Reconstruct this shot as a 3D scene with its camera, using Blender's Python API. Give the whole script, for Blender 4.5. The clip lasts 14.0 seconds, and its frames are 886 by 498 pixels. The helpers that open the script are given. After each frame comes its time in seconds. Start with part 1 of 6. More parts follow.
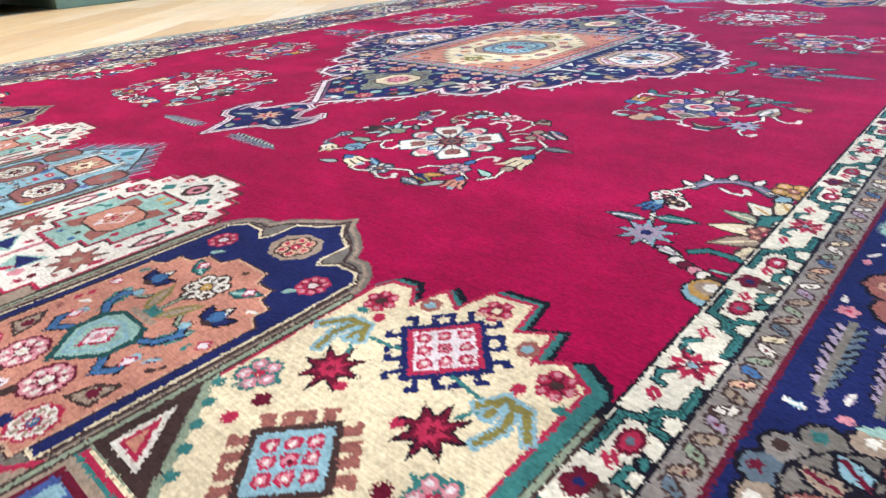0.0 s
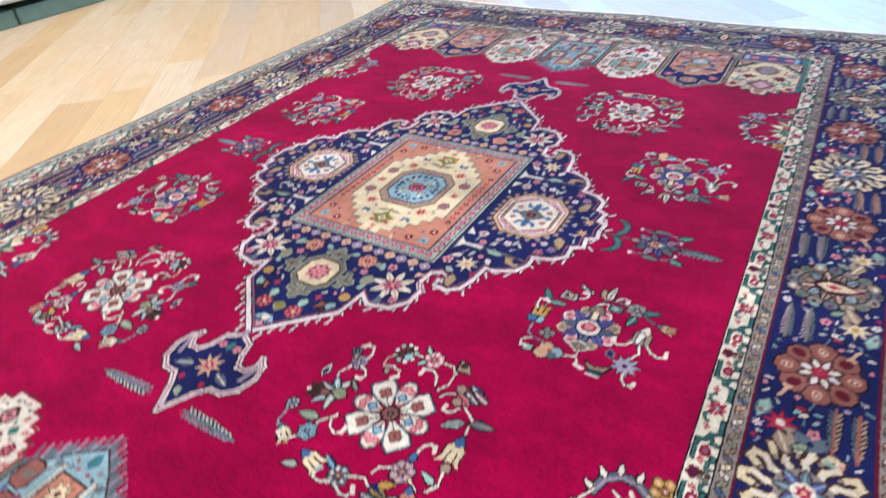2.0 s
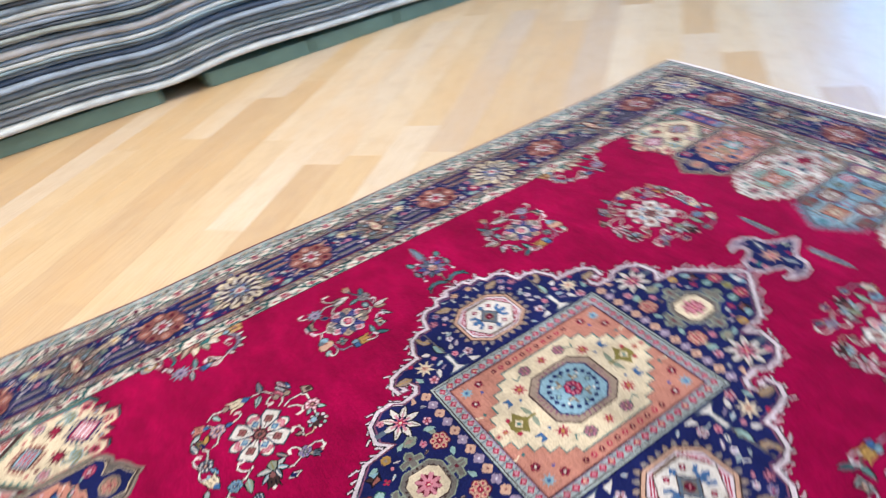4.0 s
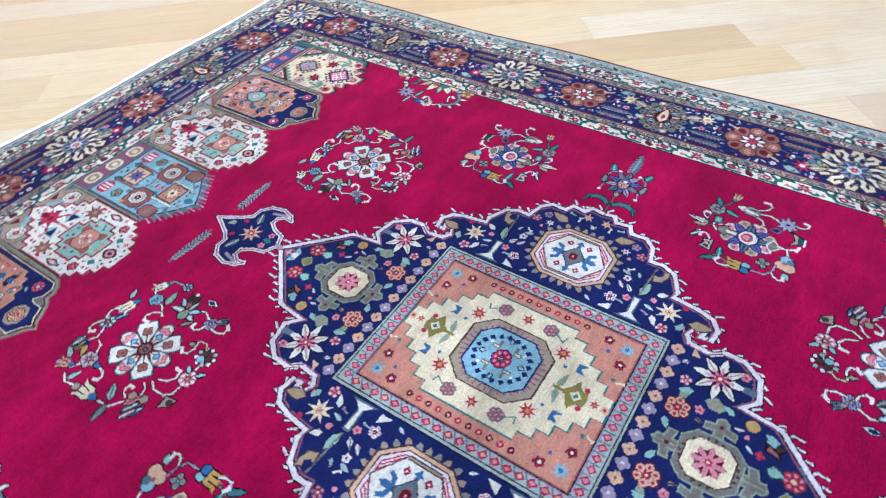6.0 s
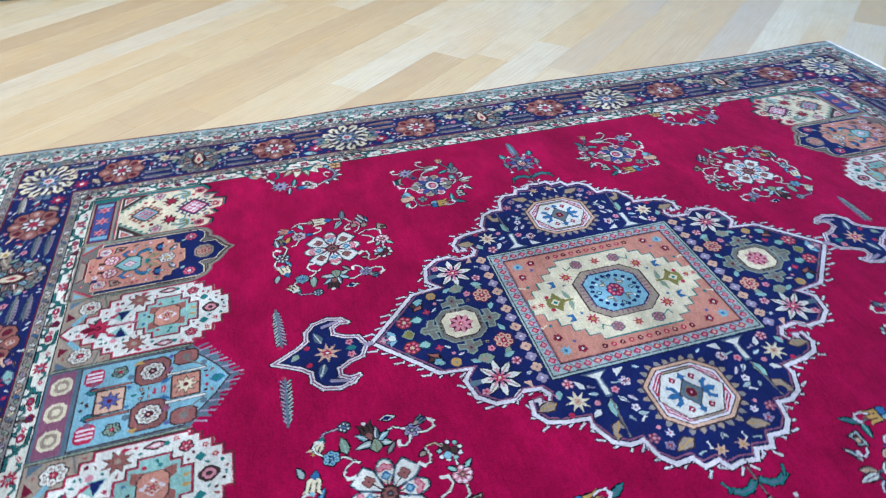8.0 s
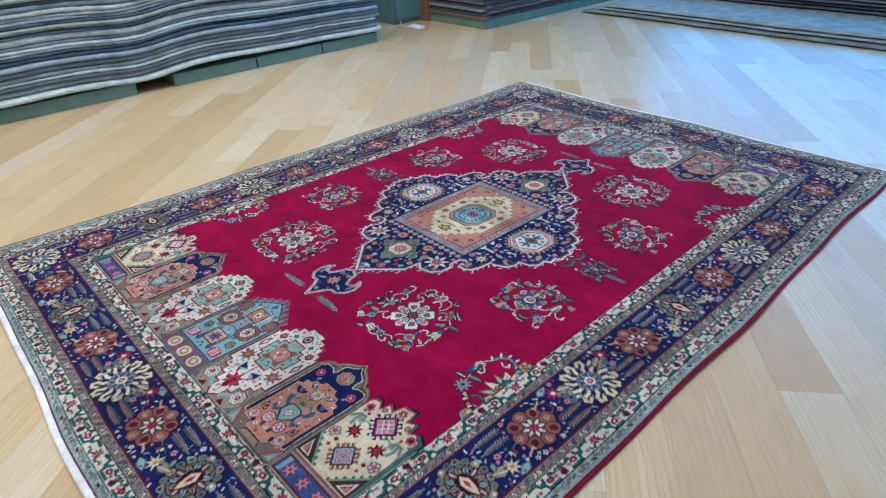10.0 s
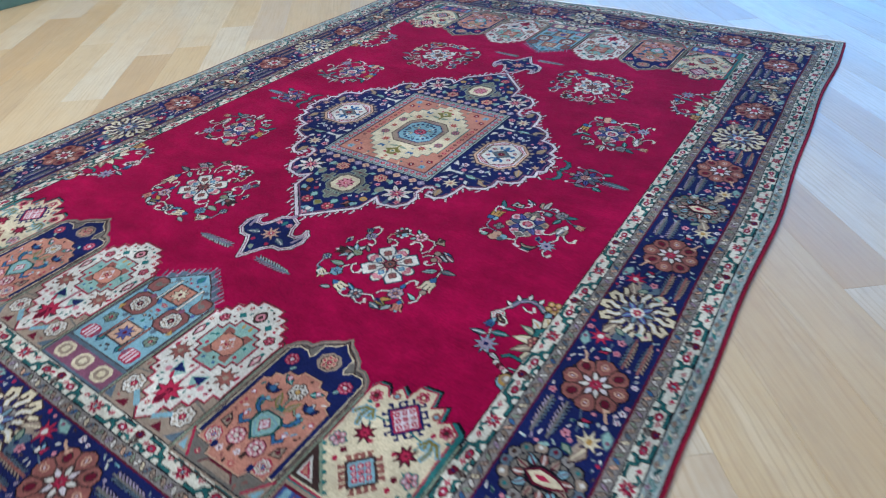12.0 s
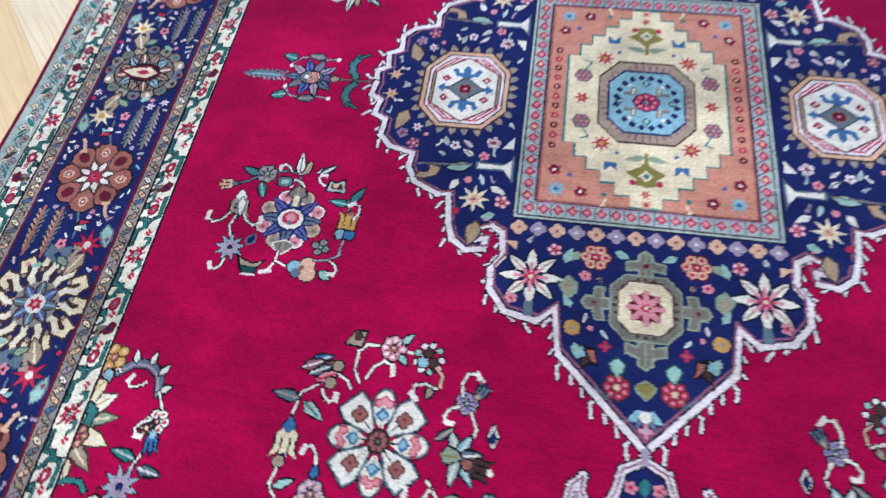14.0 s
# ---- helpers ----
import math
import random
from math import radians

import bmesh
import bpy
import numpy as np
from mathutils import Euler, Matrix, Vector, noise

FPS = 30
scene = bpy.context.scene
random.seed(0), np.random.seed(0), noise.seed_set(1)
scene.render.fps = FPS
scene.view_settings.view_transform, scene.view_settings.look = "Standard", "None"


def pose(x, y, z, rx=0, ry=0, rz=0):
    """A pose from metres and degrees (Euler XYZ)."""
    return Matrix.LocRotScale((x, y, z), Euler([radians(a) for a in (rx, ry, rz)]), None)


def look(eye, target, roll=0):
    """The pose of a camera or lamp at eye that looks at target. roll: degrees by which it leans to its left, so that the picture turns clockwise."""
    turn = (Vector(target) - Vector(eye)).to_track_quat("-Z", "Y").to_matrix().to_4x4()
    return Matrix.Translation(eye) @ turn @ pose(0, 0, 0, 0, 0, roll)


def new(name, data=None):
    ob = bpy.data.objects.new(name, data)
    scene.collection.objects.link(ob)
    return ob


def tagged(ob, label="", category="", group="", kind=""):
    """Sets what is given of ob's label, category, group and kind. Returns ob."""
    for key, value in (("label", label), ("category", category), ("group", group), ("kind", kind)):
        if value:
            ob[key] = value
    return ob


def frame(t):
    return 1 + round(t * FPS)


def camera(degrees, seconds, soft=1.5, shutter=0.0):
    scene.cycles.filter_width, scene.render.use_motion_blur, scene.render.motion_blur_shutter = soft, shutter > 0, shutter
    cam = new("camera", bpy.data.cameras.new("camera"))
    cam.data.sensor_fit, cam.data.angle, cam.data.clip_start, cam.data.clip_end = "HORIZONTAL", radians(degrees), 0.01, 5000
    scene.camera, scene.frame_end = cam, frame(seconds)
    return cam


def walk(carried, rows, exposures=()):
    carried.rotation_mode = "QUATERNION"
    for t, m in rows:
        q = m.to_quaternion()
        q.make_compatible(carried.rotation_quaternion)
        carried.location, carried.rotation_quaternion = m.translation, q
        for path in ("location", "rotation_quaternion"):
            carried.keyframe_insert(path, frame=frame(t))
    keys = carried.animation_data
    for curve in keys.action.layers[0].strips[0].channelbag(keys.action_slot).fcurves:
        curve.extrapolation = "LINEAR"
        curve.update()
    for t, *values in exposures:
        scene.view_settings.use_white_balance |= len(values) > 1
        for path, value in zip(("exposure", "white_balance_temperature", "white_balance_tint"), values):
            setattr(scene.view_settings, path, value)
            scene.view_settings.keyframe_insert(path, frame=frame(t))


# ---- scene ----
cam = camera(71.0, 14.0, soft=1.15, shutter=0.35)
PATH = [
    (0, (1.101, -1.482, 0.313), (-0.136, -0.206, -0.604), -3.6),
    (0.5, (1.029, -1.486, 0.329), (-0.183, -0.161, -0.552), -3.1),
    (1, (1.01, -1.49, 0.343), (-0.166, -0.157, -0.573), -3.3),
    (1.5, (1.016, -1.434, 0.469), (-0.057, -0.102, -0.568), -4.0),
    (2, (0.984, -1.337, 0.942), (0.067, 0.01, -0.218), -5.4),
    (2.5, (0.856, -1.319, 1.204), (0.138, 0.102, -0.007), -7.1),
    (3, (0.65, -1.403, 1.336), (0.148, 0.058, 0.067), -8.6),
    (3.2, (0.583, -1.394, 1.33), (0.166, 0.07, 0.032), -9.3),
    (4.25, (0.93, -0.36, 1.30), (-0.72, -0.20, 0.10), -7.0),
    (5.3, (0.463, 0.758, 1.155), (-0.3, -0.366, -0.312), -6.3),
    (5.5, (0.535, 0.649, 1.175), (-0.321, -0.423, -0.281), -6.6),
    (6, (0.727, 0.402, 1.212), (-0.396, -0.44, -0.213), -4.5),
    (6.5, (0.871, 0.16, 1.228), (-0.397, -0.466, -0.187), -5.0),
    (7, (0.955, -0.244, 1.217), (-0.448, -0.564, -0.171), -3.6),
    (7.5, (1.089, -0.57, 1.241), (-0.408, -0.509, -0.084), -1.6),
    (8, (1.127, -0.82, 1.221), (-0.37, -0.408, -0.04), -1.1),
    (8.2, (1.129, -0.948, 1.215), (-0.354, -0.412, -0.016), -1.4),
    (10.3, (2.017, -2.078, 1.436), (0.755, -0.904, 0.421), -2.2),
    (10.5, (2.022, -2.146, 1.428), (0.78, -0.961, 0.401), -2.2),
    (11, (1.978, -2.162, 1.389), (0.817, -0.937, 0.318), -1.9),
    (11.5, (1.743, -1.996, 1.244), (0.686, -0.739, 0.103), -2.2),
    (12, (1.397, -1.843, 1.146), (0.474, -0.543, -0.061), -2.5),
    (12.5, (0.955, -1.656, 1.143), (0.186, -0.344, -0.157), -3.6),
    (13, (0.512, -1.374, 1.1), (-0.099, -0.107, -0.322), -5.7),
    (13.5, (0.081, -1.141, 1.097), (-0.339, 0.01, -0.484), -7.1),
    (14, (-0.236, -0.903, 1.043), (-0.47, -0.025, -0.739), -7.3),
]
walk(cam, [(t, look(e, g, r)) for t, e, g, r in PATH],
     exposures=[(0.0, 0.50, 6700, 11), (1.2, 0.50, 6700, 11), (2.2, 0.25, 7050, 17), (3.2, 0.20, 7050, 17), (5.3, 0.32, 5850, 13), (6.6, 0.10, 5450, 7),
                (8.2, 0.06, 5300, 4), (10.3, -0.28, 5850, 5), (12.5, -0.22, 5750, 5), (14.0, 0.16, 5900, 9)])

# ---------------------------------------------------------------- light
world = bpy.data.worlds.new("sky")
scene.world = world
world.use_nodes = True
wn = world.node_tree.nodes
sky = wn.new("ShaderNodeTexSky")
sky.sky_type = "NISHITA"
sky.sun_disc = False
sky.sun_elevation = radians(48)
sky.sun_rotation = radians(150)
world.node_tree.links.new(sky.outputs[0], wn["Background"].inputs[0])
wn["Background"].inputs[1].default_value = 0.15


def window_lamp(name, eye, target, sx, sy, watts, color):
    d = bpy.data.lights.new(name, "AREA")
    d.shape, d.size, d.size_y, d.energy, d.color = "RECTANGLE", sx, sy, watts, color
    ob = new(name, d)
    ob.matrix_world = look(eye, target)
    return ob


# added fill lamp over the rug; blue north daylight in the tall window wall
window_lamp("overhead_fill", (-1.7, -1.8, 5.28), (-1.7, -1.799, 0.0), 5.0, 8.0, 550, (1.0, 0.98, 0.94))
window_lamp("north_daylight", (1.1, 8.36, 2.75), (1.1, 0, 2.75), 9.8, 3.9, 680, (0.05, 0.39, 1.0))


# ---------------------------------------------------------------- materials
def srgb(r, g, b):
    f = lambda c: (c / 255 / 12.92) if c <= 10 else ((c / 255 + 0.055) / 1.055) ** 2.4
    return (f(r), f(g), f(b), 1.0)


def material(name, rough=0.6):
    m = bpy.data.materials.new(name)
    m.use_nodes = True
    nt = m.node_tree
    b = nt.nodes["Principled BSDF"]
    b.inputs["Roughness"].default_value = rough
    return m, nt, b


def node(nt, kind, **inputs):
    n = nt.nodes.new(kind)
    for k, v in inputs.items():
        n.inputs[k.replace("_", " ")].default_value = v
    return n


def noise_tex(nt, coord, scale, detail=3.0, rough=0.55, stretch=(1, 1, 1)):
    mp = nt.nodes.new("ShaderNodeMapping")
    mp.inputs["Scale"].default_value = stretch
    nt.links.new(coord, mp.inputs["Vector"])
    n = node(nt, "ShaderNodeTexNoise", Scale=scale, Detail=detail, Roughness=rough)
    nt.links.new(mp.outputs[0], n.inputs["Vector"])
    return n.outputs["Fac"]


def remap(nt, value, a, b, lo, hi):
    n = nt.nodes.new("ShaderNodeMapRange")
    for i, v in enumerate((a, b, lo, hi)):
        n.inputs[i + 1].default_value = v
    nt.links.new(value, n.inputs[0])
    return n.outputs[0]


def calc(nt, op, a, b):
    n = nt.nodes.new("ShaderNodeMath")
    n.operation = op
    for i, v in enumerate((a, b)):
        if isinstance(v, (int, float)):
            n.inputs[i].default_value = v
        else:
            nt.links.new(v, n.inputs[i])
    return n.outputs[0]


def blend(nt, fac, a, b, mode="MIX"):
    n = nt.nodes.new("ShaderNodeMix")
    n.data_type, n.blend_type = "RGBA", mode
    for i, v in ((0, fac), (6, a), (7, b)):
        if isinstance(v, (int, float, tuple)):
            n.inputs[i].default_value = v
        else:
            nt.links.new(v, n.inputs[i])
    return n.outputs[2]


def bump(nt, bsdf, height, strength, dist):
    n = node(nt, "ShaderNodeBump", Strength=strength, Distance=dist)
    nt.links.new(height, n.inputs["Height"])
    nt.links.new(n.outputs[0], bsdf.inputs["Normal"])


def wool_pile():
    """Knotted pile: the yarn colour of each knot, uneven dye, brushed patches and tufts."""
    m, nt, b = material("knotted_wool", 0.85)
    co = nt.nodes.new("ShaderNodeTexCoord").outputs["Object"]
    at = nt.nodes.new("ShaderNodeAttribute")
    at.attribute_name = "yarn"
    tuft = remap(nt, noise_tex(nt, co, 260, 4, 0.75), 0.28, 0.72, 0.62, 1.36)
    abrash = remap(nt, noise_tex(nt, co, 2.2, 4, 0.6, (0.6, 3.2, 1)), 0.3, 0.7, 0.86, 1.13)
    brushed = remap(nt, noise_tex(nt, co, 3.1, 5, 0.62), 0.36, 0.64, 0.82, 1.16)
    nap = remap(nt, noise_tex(nt, co, 11, 5, 0.68, (0.8, 1.35, 1)), 0.36, 0.64, 0.86, 1.14)
    k = calc(nt, "MULTIPLY", calc(nt, "MULTIPLY", tuft, abrash), calc(nt, "MULTIPLY", brushed, nap))
    c = nt.nodes.new("ShaderNodeVectorMath")
    c.operation = "SCALE"
    nt.links.new(at.outputs["Color"], c.inputs[0])
    nt.links.new(k, c.inputs["Scale"])
    nt.links.new(c.outputs[0], b.inputs["Base Color"])
    b.inputs["Specular IOR Level"].default_value = 0.025
    b.inputs["Sheen Weight"].default_value = 0.04
    b.inputs["Sheen Roughness"].default_value = 0.45
    b.inputs["Sheen Tint"].default_value = (0.9, 0.8, 0.85, 1.0)
    bump(nt, b, noise_tex(nt, co, 420, 2, 0.6), 0.55, 0.0025)
    return m


def cloth(name, rgb, fleck=0.25, scale=160, rough=0.9):
    m, nt, b = material(name, rough)
    co = nt.nodes.new("ShaderNodeTexCoord").outputs["Object"]
    f1 = remap(nt, noise_tex(nt, co, scale, 4, 0.7), 0.25, 0.75, 1 - fleck, 1 + fleck)
    f2 = remap(nt, noise_tex(nt, co, 9, 5, 0.7, (1, 1, 3)), 0.3, 0.7, 0.66, 1.28)
    k = calc(nt, "MULTIPLY", f1, f2)
    c = blend(nt, 1.0, srgb(*rgb), (1, 1, 1, 1), "MULTIPLY")
    v = nt.nodes.new("ShaderNodeVectorMath")
    v.operation = "SCALE"
    nt.links.new(c, v.inputs[0])
    nt.links.new(k, v.inputs["Scale"])
    nt.links.new(v.outputs[0], b.inputs["Base Color"])
    b.inputs["Specular IOR Level"].default_value = 0.15
    bump(nt, b, noise_tex(nt, co, scale, 3, 0.7), 0.6, 0.004)
    return m


def oak_boards():
    """Oiled oak: each board its own tone, long grain, darker cathedral figure, satin varnish."""
    m, nt, b = material("oiled_oak", 0.3)
    co = nt.nodes.new("ShaderNodeTexCoord").outputs["Object"]
    r = calc(nt, "ADD", nt.nodes.new("ShaderNodeObjectInfo").outputs["Random"],
             nt.nodes.new("ShaderNodeNewGeometry").outputs["Random Per Island"])
    r = calc(nt, "FRACT", r, 0.0)
    shift = nt.nodes.new("ShaderNodeCombineXYZ")
    nt.links.new(calc(nt, "MULTIPLY", r, 41.0), shift.inputs[0])
    nt.links.new(calc(nt, "MULTIPLY", r, 17.0), shift.inputs[1])
    add = nt.nodes.new("ShaderNodeVectorMath")
    nt.links.new(co, add.inputs[0])
    nt.links.new(shift.outputs[0], add.inputs[1])
    co = add.outputs[0]
    ramp = nt.nodes.new("ShaderNodeValToRGB")
    e = ramp.color_ramp.elements
    e[0].position, e[0].color = 0.0, srgb(182, 151, 112)
    e[1].position, e[1].color = 1.0, srgb(186, 164, 136)
    mid = e.new(0.45)
    mid.color = srgb(196, 168, 126)
    pale = e.new(0.75)
    pale.color = srgb(206, 188, 158)
    nt.links.new(r, ramp.inputs[0])
    grain = noise_tex(nt, co, 9, 6, 0.65, (0.5, 9, 1))
    figure = noise_tex(nt, co, 3.2, 3, 0.6, (0.45, 3.2, 1))
    fine = noise_tex(nt, co, 60, 3, 0.7, (0.12, 6, 1))
    c = blend(nt, remap(nt, grain, 0.42, 0.72, 0.0, 0.28), ramp.outputs[0], srgb(160, 122, 82))
    c = blend(nt, remap(nt, figure, 0.55, 0.75, 0.0, 0.30), c, srgb(222, 202, 168))
    c = blend(nt, remap(nt, fine, 0.5, 0.8, 0.0, 0.22), c, srgb(135, 104, 72))
    wv = node(nt, "ShaderNodeTexWave", Scale=7.0, Distortion=9.0, Detail=3.0)
    wv.inputs["Detail Scale"].default_value = 0.8
    wv.bands_direction = "Y"
    mp = nt.nodes.new("ShaderNodeMapping")
    mp.inputs["Scale"].default_value = (0.35, 2.2, 1)
    nt.links.new(co, mp.inputs["Vector"])
    nt.links.new(mp.outputs[0], wv.inputs["Vector"])
    rings = calc(nt, "MULTIPLY", remap(nt, wv.outputs["Fac"], 0.7, 0.98, 0.0, 0.28), remap(nt, figure, 0.4, 0.6, 0.0, 1.0))
    c = blend(nt, rings, c, srgb(150, 116, 78))
    mottle = noise_tex(nt, co, 5.5, 5, 0.7, (1, 1.6, 1))
    c = blend(nt, remap(nt, mottle, 0.48, 0.7, 0.0, 0.30), c, srgb(164, 134, 100))
    stain = noise_tex(nt, co, 1.7, 4, 0.6, (0.6, 1.6, 1))
    c = blend(nt, remap(nt, stain, 0.46, 0.74, 0.0, 0.46), c, srgb(194, 154, 100))
    nt.links.new(c, b.inputs["Base Color"])
    nt.links.new(remap(nt, figure, 0.3, 0.7, 0.31, 0.44), b.inputs["Roughness"])
    b.inputs["Specular IOR Level"].default_value = 0.5
    bump(nt, b, fine, 0.12, 0.001)
    return m


def painted(name, rgb, rough=0.55, wear=0.12, scale=6):
    m, nt, b = material(name, rough)
    co = nt.nodes.new("ShaderNodeTexCoord").outputs["Object"]
    n1 = remap(nt, noise_tex(nt, co, scale, 5, 0.65), 0.3, 0.7, 1 - wear, 1 + wear)
    v = nt.nodes.new("ShaderNodeVectorMath")
    v.operation = "SCALE"
    v.inputs[0].default_value = srgb(*rgb)[:3]
    nt.links.new(n1, v.inputs["Scale"])
    nt.links.new(v.outputs[0], b.inputs["Base Color"])
    bump(nt, b, noise_tex(nt, co, 90, 3, 0.6), 0.15, 0.002)
    return m


def pane_glass():
    m, nt, b = material("window_glass", 0.02)
    b.inputs["Transmission Weight"].default_value = 1.0
    b.inputs["IOR"].default_value = 1.45
    return m


MAT_PILE = wool_pile()
MAT_OAK = oak_boards()
MAT_SELVEDGE = cloth("red_selvedge_wool", (142, 18, 44), 0.3, 220)
MAT_KILIM = cloth("white_cotton_kilim", (226, 218, 212), 0.12, 260)
MAT_BACKING = cloth("rug_backing", (92, 70, 66), 0.2, 200)
MAT_WALL = painted("white_plaster", (226, 222, 214), 0.8, 0.04, 2)
MAT_CEIL = painted("white_ceiling", (232, 230, 226), 0.85, 0.03, 2)
MAT_GREEN = painted("green_pallet_paint", (98, 122, 104), 0.6, 0.18, 7)
MAT_TEAL = painted("dark_teal_paint", (88, 120, 120), 0.5, 0.12, 5)
MAT_BROWN = painted("brown_wood_block", (120, 84, 62), 0.6, 0.2, 9)
MAT_PLASTIC = painted("white_plastic", (224, 228, 234), 0.35, 0.03, 9)
MAT_FRAME = painted("grey_window_frame", (120, 122, 124), 0.45, 0.05, 4)
MAT_GLASS = pane_glass()


# ---------------------------------------------------------------- mesh helpers
def as_mesh(name, bm, mat):
    me = bpy.data.meshes.new(name)
    bm.to_mesh(me)
    bm.free()
    me.materials.append(mat)
    return me


def part(name, bm, mat, parent, label=""):
    ob = new(name, as_mesh(name, bm, mat))
    ob.parent = parent
    return tagged(ob, label=label)


def box(bm, x0, x1, y0, y1, z0, z1, bevel=0.0):
    m = Matrix.LocRotScale(((x0 + x1) / 2, (y0 + y1) / 2, (z0 + z1) / 2), None, (x1 - x0, y1 - y0, z1 - z0))
    made = bmesh.ops.create_cube(bm, size=1, matrix=m)
    if bevel:
        edges = list({e for v in made["verts"] for e in v.link_edges})
        bmesh.ops.bevel(bm, geom=edges, offset=bevel, segments=2, affect="EDGES")
    return bm


def thing(name, x, y, z, label, category, group="", kind=""):
    ob = new(name)
    ob.location = (x, y, z)
    ob.empty_display_size = 0.1
    return tagged(ob, label, category, group, kind)


FLOOR_Z = -0.013
X0, X1, Y0, Y1, CEIL = -6.6, 6.4, -6.4, 8.4, 5.3


# ---------------------------------------------------------------- room
def wall(name, x0, x1, y0, y1, holes, along, mat=MAT_WALL):
    """A thick wall with openings (a, b, z0, z1) along its length."""
    bm = bmesh.new()
    z0, z1 = FLOOR_Z - 0.1, CEIL
    a0, a1 = (x0, x1) if along == "x" else (y0, y1)

    def block(a, b, za, zb):
        if b - a > 1e-4 and zb - za > 1e-4:
            if along == "x":
                box(bm, a, b, y0, y1, za, zb)
            else:
                box(bm, x0, x1, a, b, za, zb)
    at = a0
    for a, b, ha, hb in sorted(holes):
        block(at, a, z0, z1)
        block(a, b, z0, ha)
        block(a, b, hb, z1)
        at = b
    block(at, a1, z0, z1)
    ob = new(name, as_mesh(name, bm, mat))
    return tagged(ob, "white plastered wall of a rug showroom", "wall", kind="structure")


def window(name, c, width, z0, z1, along, panes):
    """A framed window of several panes; c is the middle of its opening."""
    w = thing(name, c[0], c[1], 0, "wide grey-framed window with clear glass panes", "window", kind="structure")
    def piece(nm, a, b, d, za, zb, mat, lab=""):
        bm = bmesh.new()
        if along == "x":
            box(bm, a, b, -d, d, za, zb)
        else:
            box(bm, -d, d, a, b, za, zb)
        return part(nm, bm, mat, w, lab)
    h = width / 2
    piece("window_frame", -h, h, 0.04, z0, z0 + 0.06, MAT_FRAME)
    piece("window_frame", -h, h, 0.04, z1 - 0.06, z1, MAT_FRAME)
    for i in range(panes + 1):
        a = -h + 0.03 + i * (width - 0.06) / panes
        piece("mullion", a - 0.03, a + 0.03, 0.037, z0 + 0.06, z1 - 0.06, MAT_FRAME)
    for i in range(panes):
        a = -h + 0.03 + i * (width - 0.06) / panes
        p = piece("pane", a + 0.03, a + (width - 0.06) / panes - 0.03, 0.004, z0 + 0.06, z1 - 0.06, MAT_GLASS)
        p.visible_shadow = False
    return w


wall("wall_north", X0 - 0.2, X1 + 0.2, Y1, Y1 + 0.2, [(-3.9, 6.1, 0.7, 4.8)], "x")
wall("wall_south", X0 - 0.2, X1 + 0.2, Y0 - 0.2, Y0, [], "x")
wall("wall_west", X0 - 0.2, X0, Y0, Y1, [], "y")
wall("wall_east", X1, X1 + 0.2, Y0, Y1, [], "y")
window("window_1", (1.1, Y1 + 0.12), 10.0, 0.7, 4.8, "x", 7)
FILL_GAP = (-4.3, 0.9, -5.9, 2.3)             # ceiling opening made for the added fill lamp
bm = bmesh.new()
box(bm, X0 - 0.2, FILL_GAP[0], Y0 - 0.2, Y1 + 0.2, CEIL, CEIL + 0.25)
box(bm, FILL_GAP[1], X1 + 0.2, Y0 - 0.2, Y1 + 0.2, CEIL, CEIL + 0.25)
box(bm, FILL_GAP[0], FILL_GAP[1], Y0 - 0.2, FILL_GAP[2], CEIL, CEIL + 0.25)
box(bm, FILL_GAP[0], FILL_GAP[1], FILL_GAP[3], Y1 + 0.2, CEIL, CEIL + 0.25)
ceiling = new("ceiling", as_mesh("ceiling", bm, MAT_CEIL))
tagged(ceiling, "plain white showroom ceiling with a wide opening added for the fill lamp", "ceiling", kind="structure")
# unseen pane that closes the fill lamp's opening, added with it
fill_pane = thing("ceiling_pane", 0, 0, CEIL + 0.2, "wide frosted pane over the ceiling opening added for the fill lamp", "window", kind="structure")
p = part("pane", box(bmesh.new(), FILL_GAP[0], FILL_GAP[1], FILL_GAP[2], FILL_GAP[3], 0.0, 0.01), MAT_GLASS, fill_pane)
p.visible_shadow = False
ground = new("ground", as_mesh("ground", box(bmesh.new(), -60, 60, -60, 60, -0.75, -0.70), MAT_BACKING))
tagged(ground, "plain ground outside the showroom windows", "ground", kind="structure")


# ---------------------------------------------------------------- stacks of rugs
def smooth_wave(seed, y, amp, scale=1.0):
    return amp * (noise.noise((y * 1.1 * scale, seed * 3.7, 0.3)) + 0.5 * noise.noise((y * 3.3 * scale, seed * 5.1, 7.0)))


